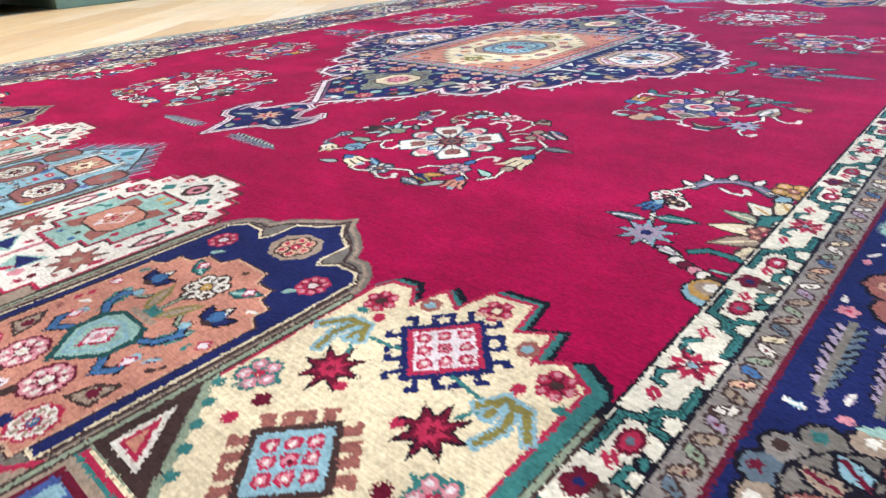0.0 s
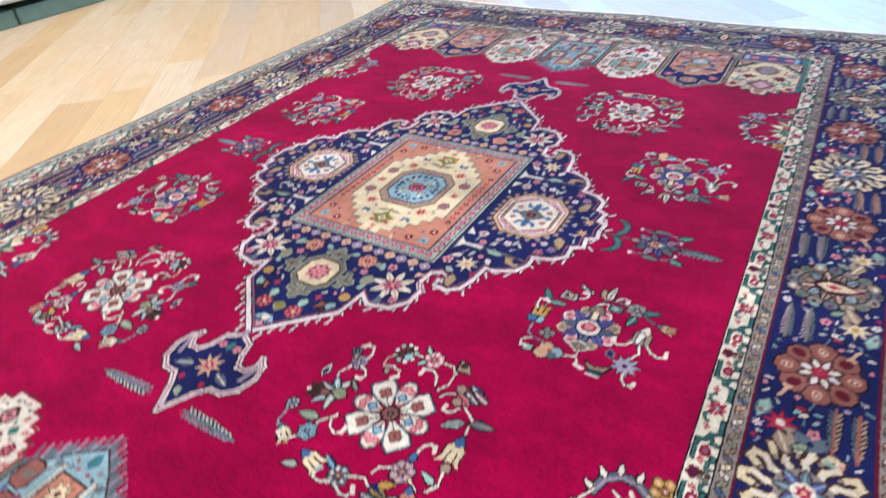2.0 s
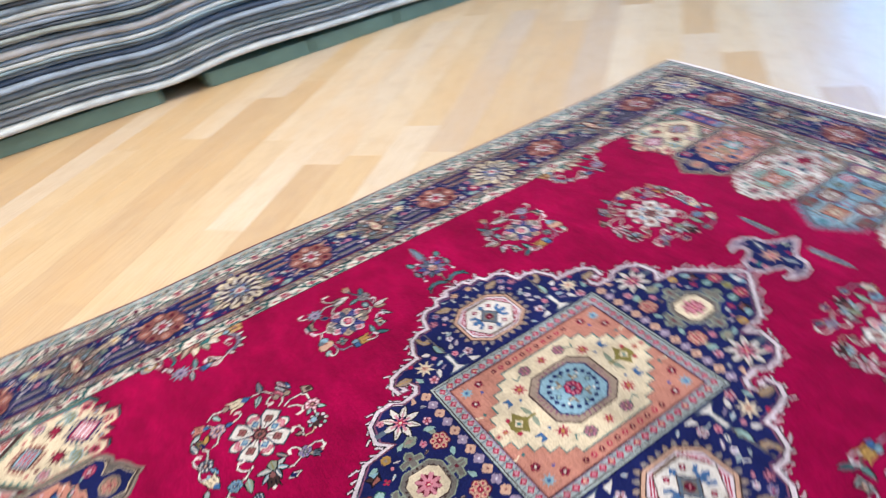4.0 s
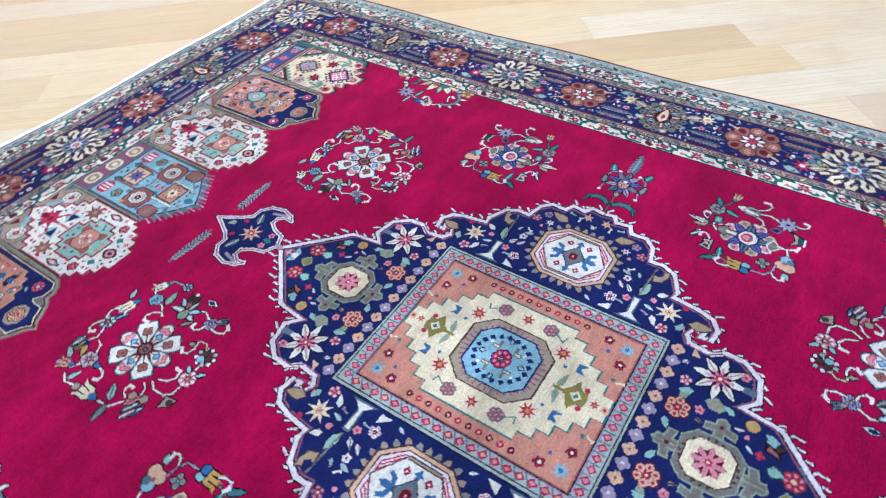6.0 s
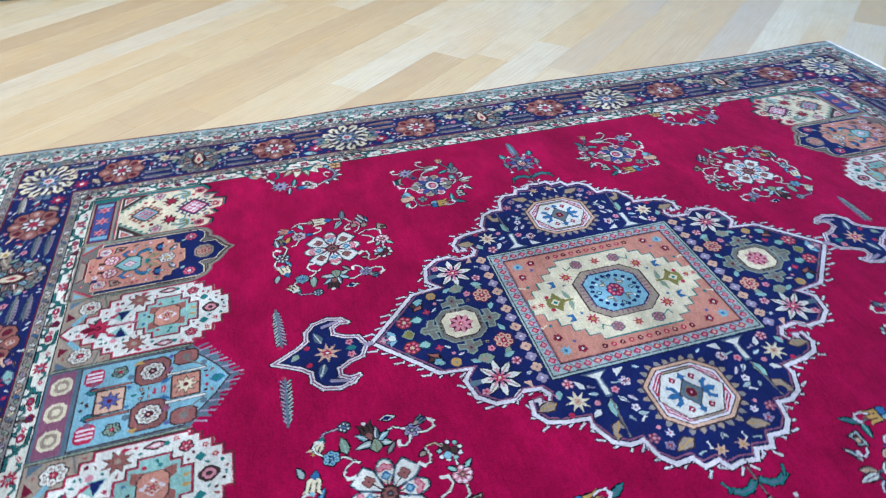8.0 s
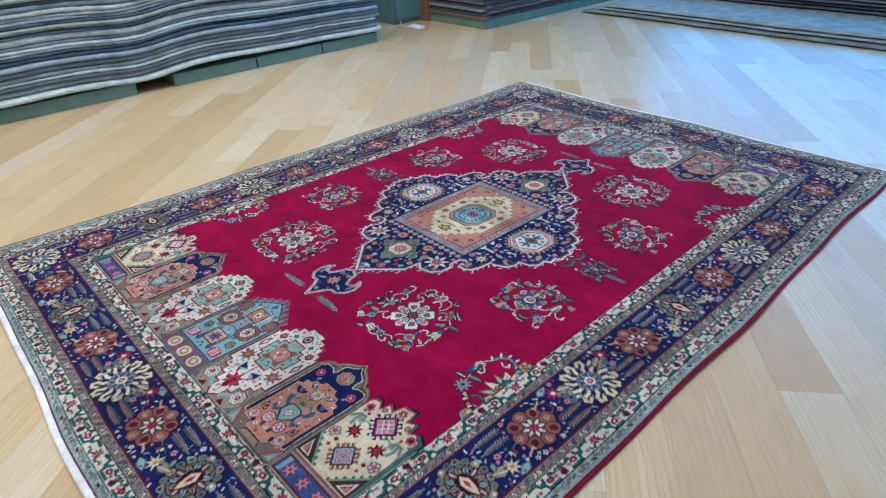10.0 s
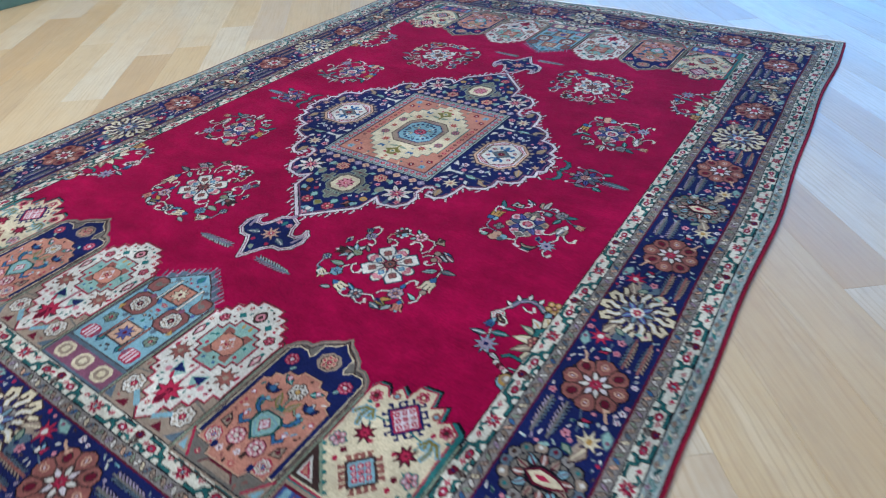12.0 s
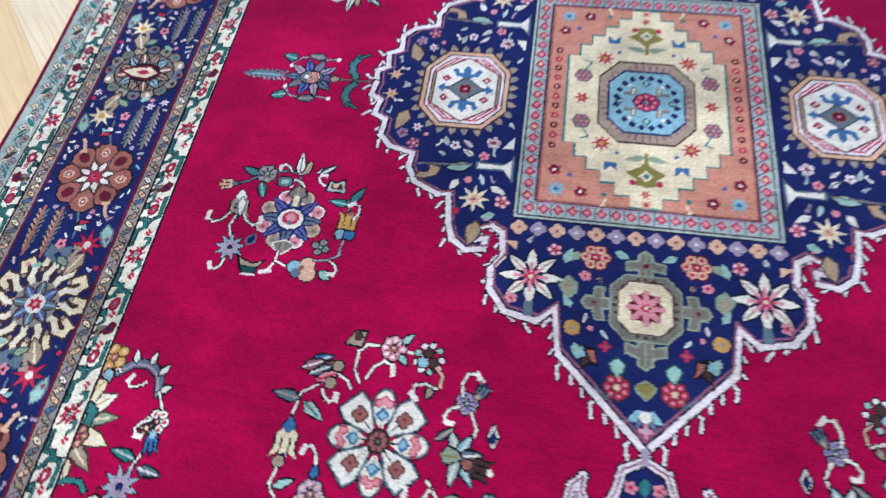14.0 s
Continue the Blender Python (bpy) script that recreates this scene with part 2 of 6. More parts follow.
def folded_rug(name, mat, x_front, x_back, y0, y1, z, thick, seed, sag, label, group, along="y", over=None):
    """One rug of a stack: a slab with a rounded fold in front that follows the stack's sag."""
    th = thing(name, x_front, (y0 + y1) / 2, z, label, "rug", group)
    n = 150
    jut = random.Random(seed).uniform(-0.025, 0.03)
    rows = []
    for i in range(n + 1):
        t = y0 + (y1 - y0) * i / n
        xf = x_front + jut + smooth_wave(seed, t, 0.02) + smooth_wave(seed + 31, t, 0.009, 7.0)
        zz = z + sag(t) + smooth_wave(seed + 11, t, 0.0035, 2.5)
        tk = thick * (1 + 0.16 * noise.noise((t * 2.3, seed, 1.0))) - 0.001
        prof = [(x_back, zz), (x_back, zz + tk)]
        for k in range(7):
            a = math.pi / 2 - math.pi * k / 6
            prof.append((xf + (tk * 0.6) * math.cos(a) - tk * 0.6, zz + tk / 2 + tk / 2 * math.sin(a)))
        rows.append([(px, t, pz) for px, pz in prof])
    bm = bmesh.new()
    vs = [[bm.verts.new((p[0] - x_front, p[1] - (y0 + y1) / 2, p[2] - z)) for p in r] for r in rows]
    m = len(vs[0])
    for a, b in zip(vs, vs[1:]):
        for k in range(m):
            bm.faces.new((a[k], a[(k + 1) % m], b[(k + 1) % m], b[k]))
    bm.faces.new(vs[0])
    bm.faces.new(vs[-1][::-1])
    bmesh.ops.recalc_face_normals(bm, faces=bm.faces)
    for f in bm.faces:
        f.smooth = len(f.verts) == 4
    ob = part("folded_cloth", bm, mat, th)
    return th


GREYS = {
    "pale_grey": cloth("pale_grey_rug", (190, 192, 184), 0.42, 120),
    "beige": cloth("beige_rug", (176, 174, 168), 0.42, 120),
    "slate": cloth("slate_rug", (122, 131, 134), 0.42, 120),
    "steel": cloth("steel_blue_rug", (146, 157, 164), 0.42, 120),
    "teal": cloth("dusty_teal_rug", (136, 154, 156), 0.42, 120),
    "navy": cloth("navy_rug", (84, 94, 106), 0.35, 120),
    "charcoal": cloth("charcoal_rug", (92, 96, 98), 0.3, 120),
    "sage": cloth("grey_green_rug", (142, 148, 140), 0.3, 120),
    "plum": cloth("plum_grey_rug", (96, 88, 98), 0.3, 120),
    "brown": cloth("brown_rug", (112, 92, 80), 0.35, 90),
    "ice": cloth("ice_blue_rug", (148, 150, 144), 0.2, 120),
}


def pallet_board(x, y0, y1, label="green painted wooden pallet block under a rug stack"):
    th = thing("pallet_block", x, (y0 + y1) / 2, FLOOR_Z, label, "pallet", "green pallet blocks")
    h = (y1 - y0) / 2
    bm = bmesh.new()
    box(bm, -1.6, 0, -h, h, 0, 0.10, 0.004)
    part("block", bm, MAT_GREEN, th)
    return th


# long low stack beside the west wall
for a, b in ((-4.4, -2.9), (-2.88, -1.52), (-1.50, -0.30), (0.02, 0.80), (0.815, 1.52), (1.535, 2.22)):
    pallet_board(-3.585, a - 0.06, b - 0.06)


def sag_west(t):
    dip = -0.030 * math.exp(-((t + 0.28) / 0.30) ** 2)
    return dip + 0.014 * math.sin(2.2 * t + 0.6) + 0.006 * math.sin(5.1 * t)


z = FLOOR_Z + 0.10 + 0.032
order = "pale_grey beige charcoal pale_grey sage slate steel navy slate teal pale_grey steel beige slate pale_grey sage charcoal steel beige pale_grey slate charcoal sage steel beige navy pale_grey".split()
for i, kind_ in enumerate(order):
    tk = random.Random(i + 5).choice((0.019, 0.024, 0.028, 0.036, 0.045))
    folded_rug("stacked_rug", GREYS[kind_], -3.565 - 0.012 * (i % 3), -5.6, -4.36, 2.21 - 0.02 * (i % 4), z, tk, i, sag_west,
               kind_.replace("_", " ") + " folded rug lying in a tall stack", "rugs of the long stack")
    z += tk

# second stack past the corner
th = thing("pallet_block", -3.10, 4.53, FLOOR_Z, "green painted wooden pallet under a stack of brown rugs", "pallet", "green pallet blocks")
part("block", box(bmesh.new(), -1.25, 0, -1.22, 1.5, 0, 0.10, 0.004), MAT_GREEN, th)
z = FLOOR_Z + 0.10
for i, kind_ in enumerate("brown plum brown slate plum brown charcoal plum brown slate brown".split()):
    tk = random.Random(i + 77).uniform(0.022, 0.034)
    folded_rug("stacked_rug", GREYS[kind_], -3.09 - 0.02 * (i % 2), -4.34, 3.29 + 0.03 * (i % 3), 5.85, z, tk, i + 60, lambda t: 0.0,
               kind_ + " folded rug in a stack on a green pallet", "rugs of the corner stack")
    z += tk


# wide flat rugs lying by the north window
def flat_rug(name, mat, x0, x1, y0, y1, z, thick, seed, label, group):
    """A wide rug lying flat, with a rounded, slightly wavy edge."""
    th = thing(name, (x0 + x1) / 2, (y0 + y1) / 2, z, label, "rug", group)
    cx, cy = (x0 + x1) / 2, (y0 + y1) / 2
    bm = bmesh.new()
    nx, ny = 70, 20
    def place(i, j, level):
        u, v = i / nx, j / ny
        x = x0 + (x1 - x0) * u + (smooth_wave(seed + 9, v * 3, 0.02) if i in (0, nx) else 0)
        y = y0 + (y1 - y0) * v + (smooth_wave(seed, u * 6, 0.035) if j in (0, ny) else 0)
        edge = i in (0, nx) or j in (0, ny)
        zz = z + smooth_wave(seed + 3, x, 0.006) * 0.6 + 0.004
        return (x - cx, y - cy, zz - z + (thick * (0.55 if edge else 1.0) if level else (thick * 0.25 if edge else 0)))
    top = [[bm.verts.new(place(i, j, 1)) for j in range(ny + 1)] for i in range(nx + 1)]
    bot = [[bm.verts.new(place(i, j, 0)) for j in range(ny + 1)] for i in range(nx + 1)]
    for i in range(nx):
        for j in range(ny):
            bm.faces.new((top[i][j], top[i + 1][j], top[i + 1][j + 1], top[i][j + 1]))
            bm.faces.new((bot[i][j], bot[i][j + 1], bot[i + 1][j + 1], bot[i + 1][j]))
    for i in range(nx):
        for j, s in ((0, 1), (ny, -1)):
            q = (top[i][j], bot[i][j], bot[i + 1][j], top[i + 1][j])
            bm.faces.new(q[::s])
    for j in range(ny):
        for i, s in ((0, -1), (nx, 1)):
            q = (top[i][j], bot[i][j], bot[i][j + 1], top[i][j + 1])
            bm.faces.new(q[::s])
    bmesh.ops.recalc_face_normals(bm, faces=bm.faces)
    for f in bm.faces:
        f.smooth = True
    part("folded_cloth", bm, mat, th)
    return th


flat_rug("flat_rug", GREYS["slate"], -2.87, 3.6, 4.80, 7.2, FLOOR_Z, 0.042, 1, "slate grey rug lying flat under others", "flat rugs by the window")
flat_rug("flat_rug", GREYS["steel"], -2.69, 3.6, 4.84, 7.2, FLOOR_Z + 0.045, 0.034, 2, "steel grey rug lying flat in a low pile", "flat rugs by the window")
flat_rug("flat_rug", GREYS["ice"], -2.62, 3.6, 4.87, 7.2, FLOOR_Z + 0.082, 0.022, 3, "ice blue rug lying flat on top of a low pile", "flat rugs by the window")
z = FLOOR_Z + 0.112
for i, kind_ in enumerate("plum navy plum slate navy plum charcoal".split()):
    flat_rug("flat_rug", GREYS[kind_], -2.4 + 0.05 * (i % 3), 3.5, 5.85 + 0.02 * (i % 2), 7.2, z, 0.032, 20 + i,
             kind_ + " coloured rug lying flat in a pile", "flat rugs by the window")
    z += 0.038

# small things near the corner
c = thing("cabinet", -4.40, 3.10, FLOOR_Z, "dark teal painted low cabinet at the end of the rug stack", "cabinet")
part("body", box(bmesh.new(), -0.35, 0.25, -0.25, 0.22, 0, 0.8, 0.008), MAT_TEAL, c)
part("door", box(bmesh.new(), 0.252, 0.27, -0.23, 0.20, 0.05, 0.76, 0.004), MAT_TEAL, c)
b = thing("wooden_block", -4.08, 3.32, FLOOR_Z, "brown wooden block standing beside a teal cabinet", "block")
part("body", box(bmesh.new(), -0.07, 0.07, -0.07, 0.07, 0, 0.55, 0.006), MAT_BROWN, b)


def power_strip():
    th = thing("power_strip", -3.78, 2.88, FLOOR_Z, "white plastic power socket with a cord on the floor", "power strip")
    bm = bmesh.new()
    box(bm, -0.09, 0.09, -0.055, 0.055, 0, 0.035, 0.010)
    part("body", bm, MAT_PLASTIC, th)
    for s in (-0.045, 0.045):
        bm = bmesh.new()
        bmesh.ops.create_cone(bm, cap_ends=True, segments=20, radius1=0.026, radius2=0.022, depth=0.006, matrix=pose(s, 0, 0.038))
        part("socket", bm, MAT_PLASTIC, th)
    cu = bpy.data.curves.new("cord", "CURVE")
    cu.dimensions, cu.bevel_depth, cu.bevel_resolution = "3D", 0.005, 3
    sp = cu.splines.new("BEZIER")
    pts = ((-0.09, 0, 0.018), (-0.2, -0.03, 0.008), (-0.3, 0.02, 0.01), (-0.40, 0.06, 0.06))
    sp.bezier_points.add(len(pts) - 1)
    for q, p in zip(sp.bezier_points, pts):
        q.co, q.handle_left_type, q.handle_right_type = p, "AUTO", "AUTO"
    cu.materials.append(MAT_PLASTIC)
    ob = new("cord", cu)
    ob.parent = th


power_strip()


# ---------------------------------------------------------------- the knotted rug
# The rug is woven knot by knot: motifs are drawn on a grid of knots in metres, then each run of
# equal knots becomes a face of the pile.
KNOT = 0.0016
HX, HY = 1.362, 1.944
NX, NY = int(2 * HX / KNOT), int(2 * HY / KNOT)
DROP = HY - HX - 0.007 + 0.0          # how much longer the field is than wide, each way

YARN = {
    "red": (163, 5, 64), "navy": (31, 37, 86), "white": (230, 220, 204), "cream": (231, 211, 174),
    "orange": (202, 136, 114), "pink": (214, 138, 146), "rose": (178, 44, 74), "maroon": (104, 24, 44),
    "brown": (70, 50, 46), "olivegrey": (122, 114, 104), "tan": (164, 142, 122), "mint": (152, 184, 170),
    "teal": (58, 118, 114), "green": (36, 76, 74), "sky": (140, 176, 184), "blue": (66, 106, 148),
    "olive": (136, 124, 66), "gold": (192, 148, 80), "terra": (154, 94, 84), "lilac": (164, 144, 160),
    "slate": (98, 112, 122), "black": (27, 22, 31), "mauve": (140, 86, 106), "peach": (218, 172, 142),
    "violet": (92, 94, 150), "cobalt": (70, 88, 142), "sage": (144, 154, 130), "blush": (232, 216, 214), "frost": (168, 178, 170), "dusk": (148, 92, 86), "ivory": (230, 220, 198), "ash": (146, 136, 128),
}
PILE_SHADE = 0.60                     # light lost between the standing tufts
YNAMES = list(YARN)
YI = {n: i for i, n in enumerate(YNAMES)}
knots = np.full((NY, NX), YI["red"], np.uint8)
areas = np.zeros((NY, NX), np.uint16)
AREA_NAMES = ["field"]
AREA_LABELS = ["plain crimson wool field"]
pen = {"m": np.eye(3), "area": None, "clip": None}


def area(name, label=""):
    AREA_NAMES.append(name)
    AREA_LABELS.append(label)
    pen["area"] = len(AREA_NAMES) - 1


def at(x, y, turn=0.0, sx=1.0, sy=1.0):
    c, s = math.cos(radians(turn)), math.sin(radians(turn))
    return np.array([[c * sx, -s * sy, x], [s * sx, c * sy, y], [0, 0, 1.0]])


class placed:
    """Draws inside a moved, turned or mirrored frame."""

    def __init__(self, *a, **k):
        self.step = at(*a, **k)

    def __enter__(self):
        self.old = pen["m"]
        pen["m"] = self.old @ self.step

    def __exit__(self, *a):
        pen["m"] = self.old


def poly(pts, color, claim=False):
    """Fills a polygon; claim: its knots become part of the area in hand."""
    p = np.c_[np.asarray(pts, float), np.ones(len(pts))] @ pen["m"].T
    u, v = (p[:, 0] + HX) / KNOT - 0.5, (p[:, 1] + HY) / KNOT - 0.5
    i0, i1 = max(int(np.ceil(u.min())), 0), min(int(np.floor(u.max())), NX - 1)
    j0, j1 = max(int(np.ceil(v.min())), 0), min(int(np.floor(v.max())), NY - 1)
    if i1 < i0 or j1 < j0:
        return
    gx = np.arange(i0, i1 + 1)[None, :]
    gy = np.arange(j0, j1 + 1)[:, None]
    inside = np.zeros((j1 - j0 + 1, i1 - i0 + 1), bool)
    n = len(u)
    for a in range(n):
        x0, y0, x1, y1 = u[a - 1], v[a - 1], u[a], v[a]
        if abs(y1 - y0) < 1e-9:
            continue
        hit = (gy < y0) != (gy < y1)
        inside ^= hit & (gx < (x1 - x0) * (gy - y0) / (y1 - y0) + x0)
    if pen["clip"] is not None:
        inside &= pen["clip"][j0:j1 + 1, i0:i1 + 1]
    if color:
        knots[j0:j1 + 1, i0:i1 + 1][inside] = YI[color]
    if pen["area"] is not None:
        areas[j0:j1 + 1, i0:i1 + 1][inside] = pen["area"]


def rect(x0, x1, y0, y1, color):
    poly(((x0, y0), (x1, y0), (x1, y1), (x0, y1)), color)


def disc(x, y, r, color, ry=None, turn=0.0, n=14):
    ry = r if ry is None else ry
    c, s = math.cos(radians(turn)), math.sin(radians(turn))
    pts = []
    for k in range(n):
        a = 2 * math.pi * k / n
        px, py = r * math.cos(a), ry * math.sin(a)
        pts.append((x + px * c - py * s, y + px * s + py * c))
    poly(pts, color)


def octagon(x, y, rx, ry, color, cut=0.42):
    k = 1 - cut
    poly([(x + rx * a, y + ry * b) for a, b in ((1, k), (k, 1), (-k, 1), (-1, k), (-1, -k), (-k, -1), (k, -1), (1, -k))], color)


def diamond(x, y, rx, ry, color):
    poly(((x + rx, y), (x, y + ry), (x - rx, y), (x, y - ry)), color)


def line(pts, w, color, closed=False):
    pts = list(pts) + ([pts[0]] if closed else [])
    for (x0, y0), (x1, y1) in zip(pts, pts[1:]):
        dx, dy = x1 - x0, y1 - y0
        L = math.hypot(dx, dy) or 1e-9
        ex, ey = dx / L * w / 2, dy / L * w / 2
        poly(((x0 - ex - ey, y0 - ey + ex), (x1 + ex - ey, y1 + ey + ex), (x1 + ex + ey, y1 + ey - ex), (x0 - ex + ey, y0 - ey - ex)), color)


def star(x, y, r, color, core="white", n=8, inner=0.42, turn=0.0, edge=None):
    def ring(q):
        return [(x + q * (1 if k % 2 == 0 else inner) * math.cos(math.pi * k / n + radians(turn)),
                 y + q * (1 if k % 2 == 0 else inner) * math.sin(math.pi * k / n + radians(turn))) for k in range(2 * n)]
    if edge:
        poly(ring(r + 0.0055), edge)
    poly(ring(r), color)
    if core:
        disc(x, y, r * 0.26, core, n=8)


PALER = {"rose": "pink", "pink": "blush", "maroon": "rose", "white": "tan", "cream": "peach", "lilac": "violet", "peach": "rose", "terra": "peach",
         "tan": "brown", "sage": "green", "gold": "terra", "mauve": "pink", "slate": "white", "sky": "blue", "brown": "tan", "violet": "sky", "blush": "rose"}


def bloom(x, y, r, petal, core, n=6, edge="black", spot=None, turn=0.0):
    """A round flower: outlined petals, a paler mark on each, and a ringed eye."""
    ring = [(math.cos(2 * math.pi * k / n + radians(turn)), math.sin(2 * math.pi * k / n + radians(turn))) for k in range(n)]
    for c_, k_ in ((edge, 0.0032), (petal, 0)):
        if c_:
            for ca, sa in ring:
                disc(x + 0.62 * r * ca, y + 0.62 * r * sa, 0.37 * r + k_, c_, n=9)
            disc(x, y, 0.5 * r, c_, n=8)
    if r > 0.0125:
        for i, (ca, sa) in enumerate(ring):
            disc(x + 0.68 * r * ca, y + 0.68 * r * sa, 0.17 * r, spot or PALER.get(petal, "white"), n=6)
            ma = 2 * math.pi * (i + 0.5) / n + radians(turn)
            line(((x + 0.3 * r * math.cos(ma), y + 0.3 * r * math.sin(ma)), (x + 0.62 * r * math.cos(ma), y + 0.62 * r * math.sin(ma))), 0.0022, edge or "maroon")
        disc(x, y, 0.36 * r, edge or "maroon", n=8)
        disc(x, y, 0.28 * r, core, n=8)
        disc(x, y, 0.10 * r, "cream", n=5)
    else:
        disc(x, y, 0.33 * r, core, n=8)


def leaf(x, y, length, width, turn, color, edge=None, vein=None):
    with placed(x, y, turn):
        shape = lambda q: ((-q, 0), (length * 0.3, width / 2 + q), (length * 0.7, width * 0.36 + q), (length + q, 0), (length * 0.7, -width * 0.3 - q), (length * 0.3, -width / 2 - q))
        if edge:
            poly(shape(0.004), edge)
        poly(shape(0), color)
        if vein:
            line(((length * 0.1, 0), (length * 0.8, 0)), 0.0035, vein)


def curl(x, y, r, turn, color, w=0.006, flip=1):
    """A curled tendril."""
    with placed(x, y, turn, 1, flip):
        line([(r * 0.5 * k / 3, r * (1 - math.cos(k * 0.9)) * 0.5) for k in range(4)] +
             [(r * 0.55, r * 0.95), (r * 0.25, r * 1.0)], w, color)


def comb(x, y, length, turn, stem="terra", tooth="sage", tooth2="peach", reach=0.020):
    """A feathery sprig with teeth on both sides."""
    with placed(x, y, turn):
        for w, dark in ((0.0074, True), (0.0044, False)):
            k = 0.0
            while k < length * 0.94:
                q = reach * (0.75 + 0.25 * math.sin(3.0 * k / length)) * (1 - 0.45 * k / length)
                for s, c_ in ((1, tooth), (-1, tooth2)):
                    line(((k + 0.006, 0), (k - 0.006, q * s)), w, "black" if dark else c_)
                k += 0.0118
        line(((-0.014, 0), (length, 0)), 0.0060, stem)


def lotus(x, y, r, turn, a, b, c):
    """A small palmette of three petals on a stalk."""
    with placed(x, y, turn):
        poly(((0, -0.9 * r), (0.5 * r, -1.0 * r), (1.2 * r, -0.2 * r), (0.85 * r, 0.0), (1.35 * r, 0.6 * r), (0.4 * r, 0.75 * r), (0.05 * r, 1.3 * r), (-0.3 * r, 0.6 * r), (-0.7 * r, 0)), "black")
        poly(((0.05 * r, -0.7 * r), (0.5 * r, -0.8 * r), (1.0 * r, -0.2 * r), (0.3 * r, 0)), a)
        poly(((0.3 * r, 0), (0.75 * r, 0.05 * r), (1.1 * r, 0.5 * r), (0.3 * r, 0.55 * r)), b)
        poly(((0.2 * r, 0.5 * r), (0.05 * r, 1.05 * r), (-0.2 * r, 0.5 * r), (-0.5 * r, 0), (0, -0.3 * r)), c)


def lily(x, y, r, turn, a, b, c):
    """An open flower seen from the side, with a calyx and three pointed petals."""
    with placed(x, y, turn):
        for grow, cols in ((0.0036, ("black",) * 4), (0.0, (c, a, b, a))):
            for (px, py, L, W, t), col in zip(((-0.3 * r, 0, 0.8 * r, 0.75 * r, 0), (0, 0.15 * r, 1.15 * r, 0.52 * r, 48), (0.1 * r, 0, 1.2 * r, 0.5 * r, 0), (0, -0.15 * r, 1.15 * r, 0.52 * r, -48)), cols):
                leaf(px, py, L + grow, W + 2 * grow, t, col)
        line(((0.15 * r, 0), (0.9 * r, 0)), 0.0032, c)
        disc(0, 0, 0.2 * r, c, n=7)


def vine(pts, color="white", w=0.0042):
    """A dark-edged stem through a few points."""
    line(pts, w + 0.0036, "black")
    line(pts, w, color)


def hook(x, y, turn, r=0.026, color="white", flip=1):
    """A short stem that ends in a small white foot."""
    with placed(x, y, turn, 1, flip):
        vine(((0, 0), (0.55 * r, 0.12 * r), (0.95 * r, 0.5 * r), (0.80 * r, 0.95 * r)), color)
        line(((0.85 * r, 0.92 * r), (0.50 * r, 1.02 * r)), 0.0085, color)


def tulip(x, y, r, turn, petal, heart, calyx):
    """A long bell with three pointed petals, a dark heart and a calyx at each end."""
    with placed(x, y, turn):
        for g, cols in ((0.0036, ("black", "black", "black")), (0.0, (petal, heart, calyx))):
            for q in (1, -1):
                poly(((-0.6 * r, 0), (-0.1 * r, 0.52 * r * q + g * q), (0.55 * r, 0.50 * r * q + g * q), (1.0 * r + g, 0.72 * r * q), (0.78 * r, 0.30 * r * q), (1.15 * r + g, 0.0)), cols[0])
            poly(((-0.95 * r - g, 0), (-0.45 * r, 0.34 * r + g), (-0.15 * r, 0.10 * r), (-0.15 * r, -0.10 * r), (-0.45 * r, -0.34 * r - g)), cols[2])
        line(((0.1 * r, 0.2 * r), (0.85 * r, 0.24 * r)), 0.0030, "black")
        line(((0.1 * r, -0.2 * r), (0.85 * r, -0.24 * r)), 0.0030, "black")
        disc(0.95 * r, 0, 0.20 * r, heart, n=7)


ROSETTE = 0.86                        # size of the white petals against their wreath


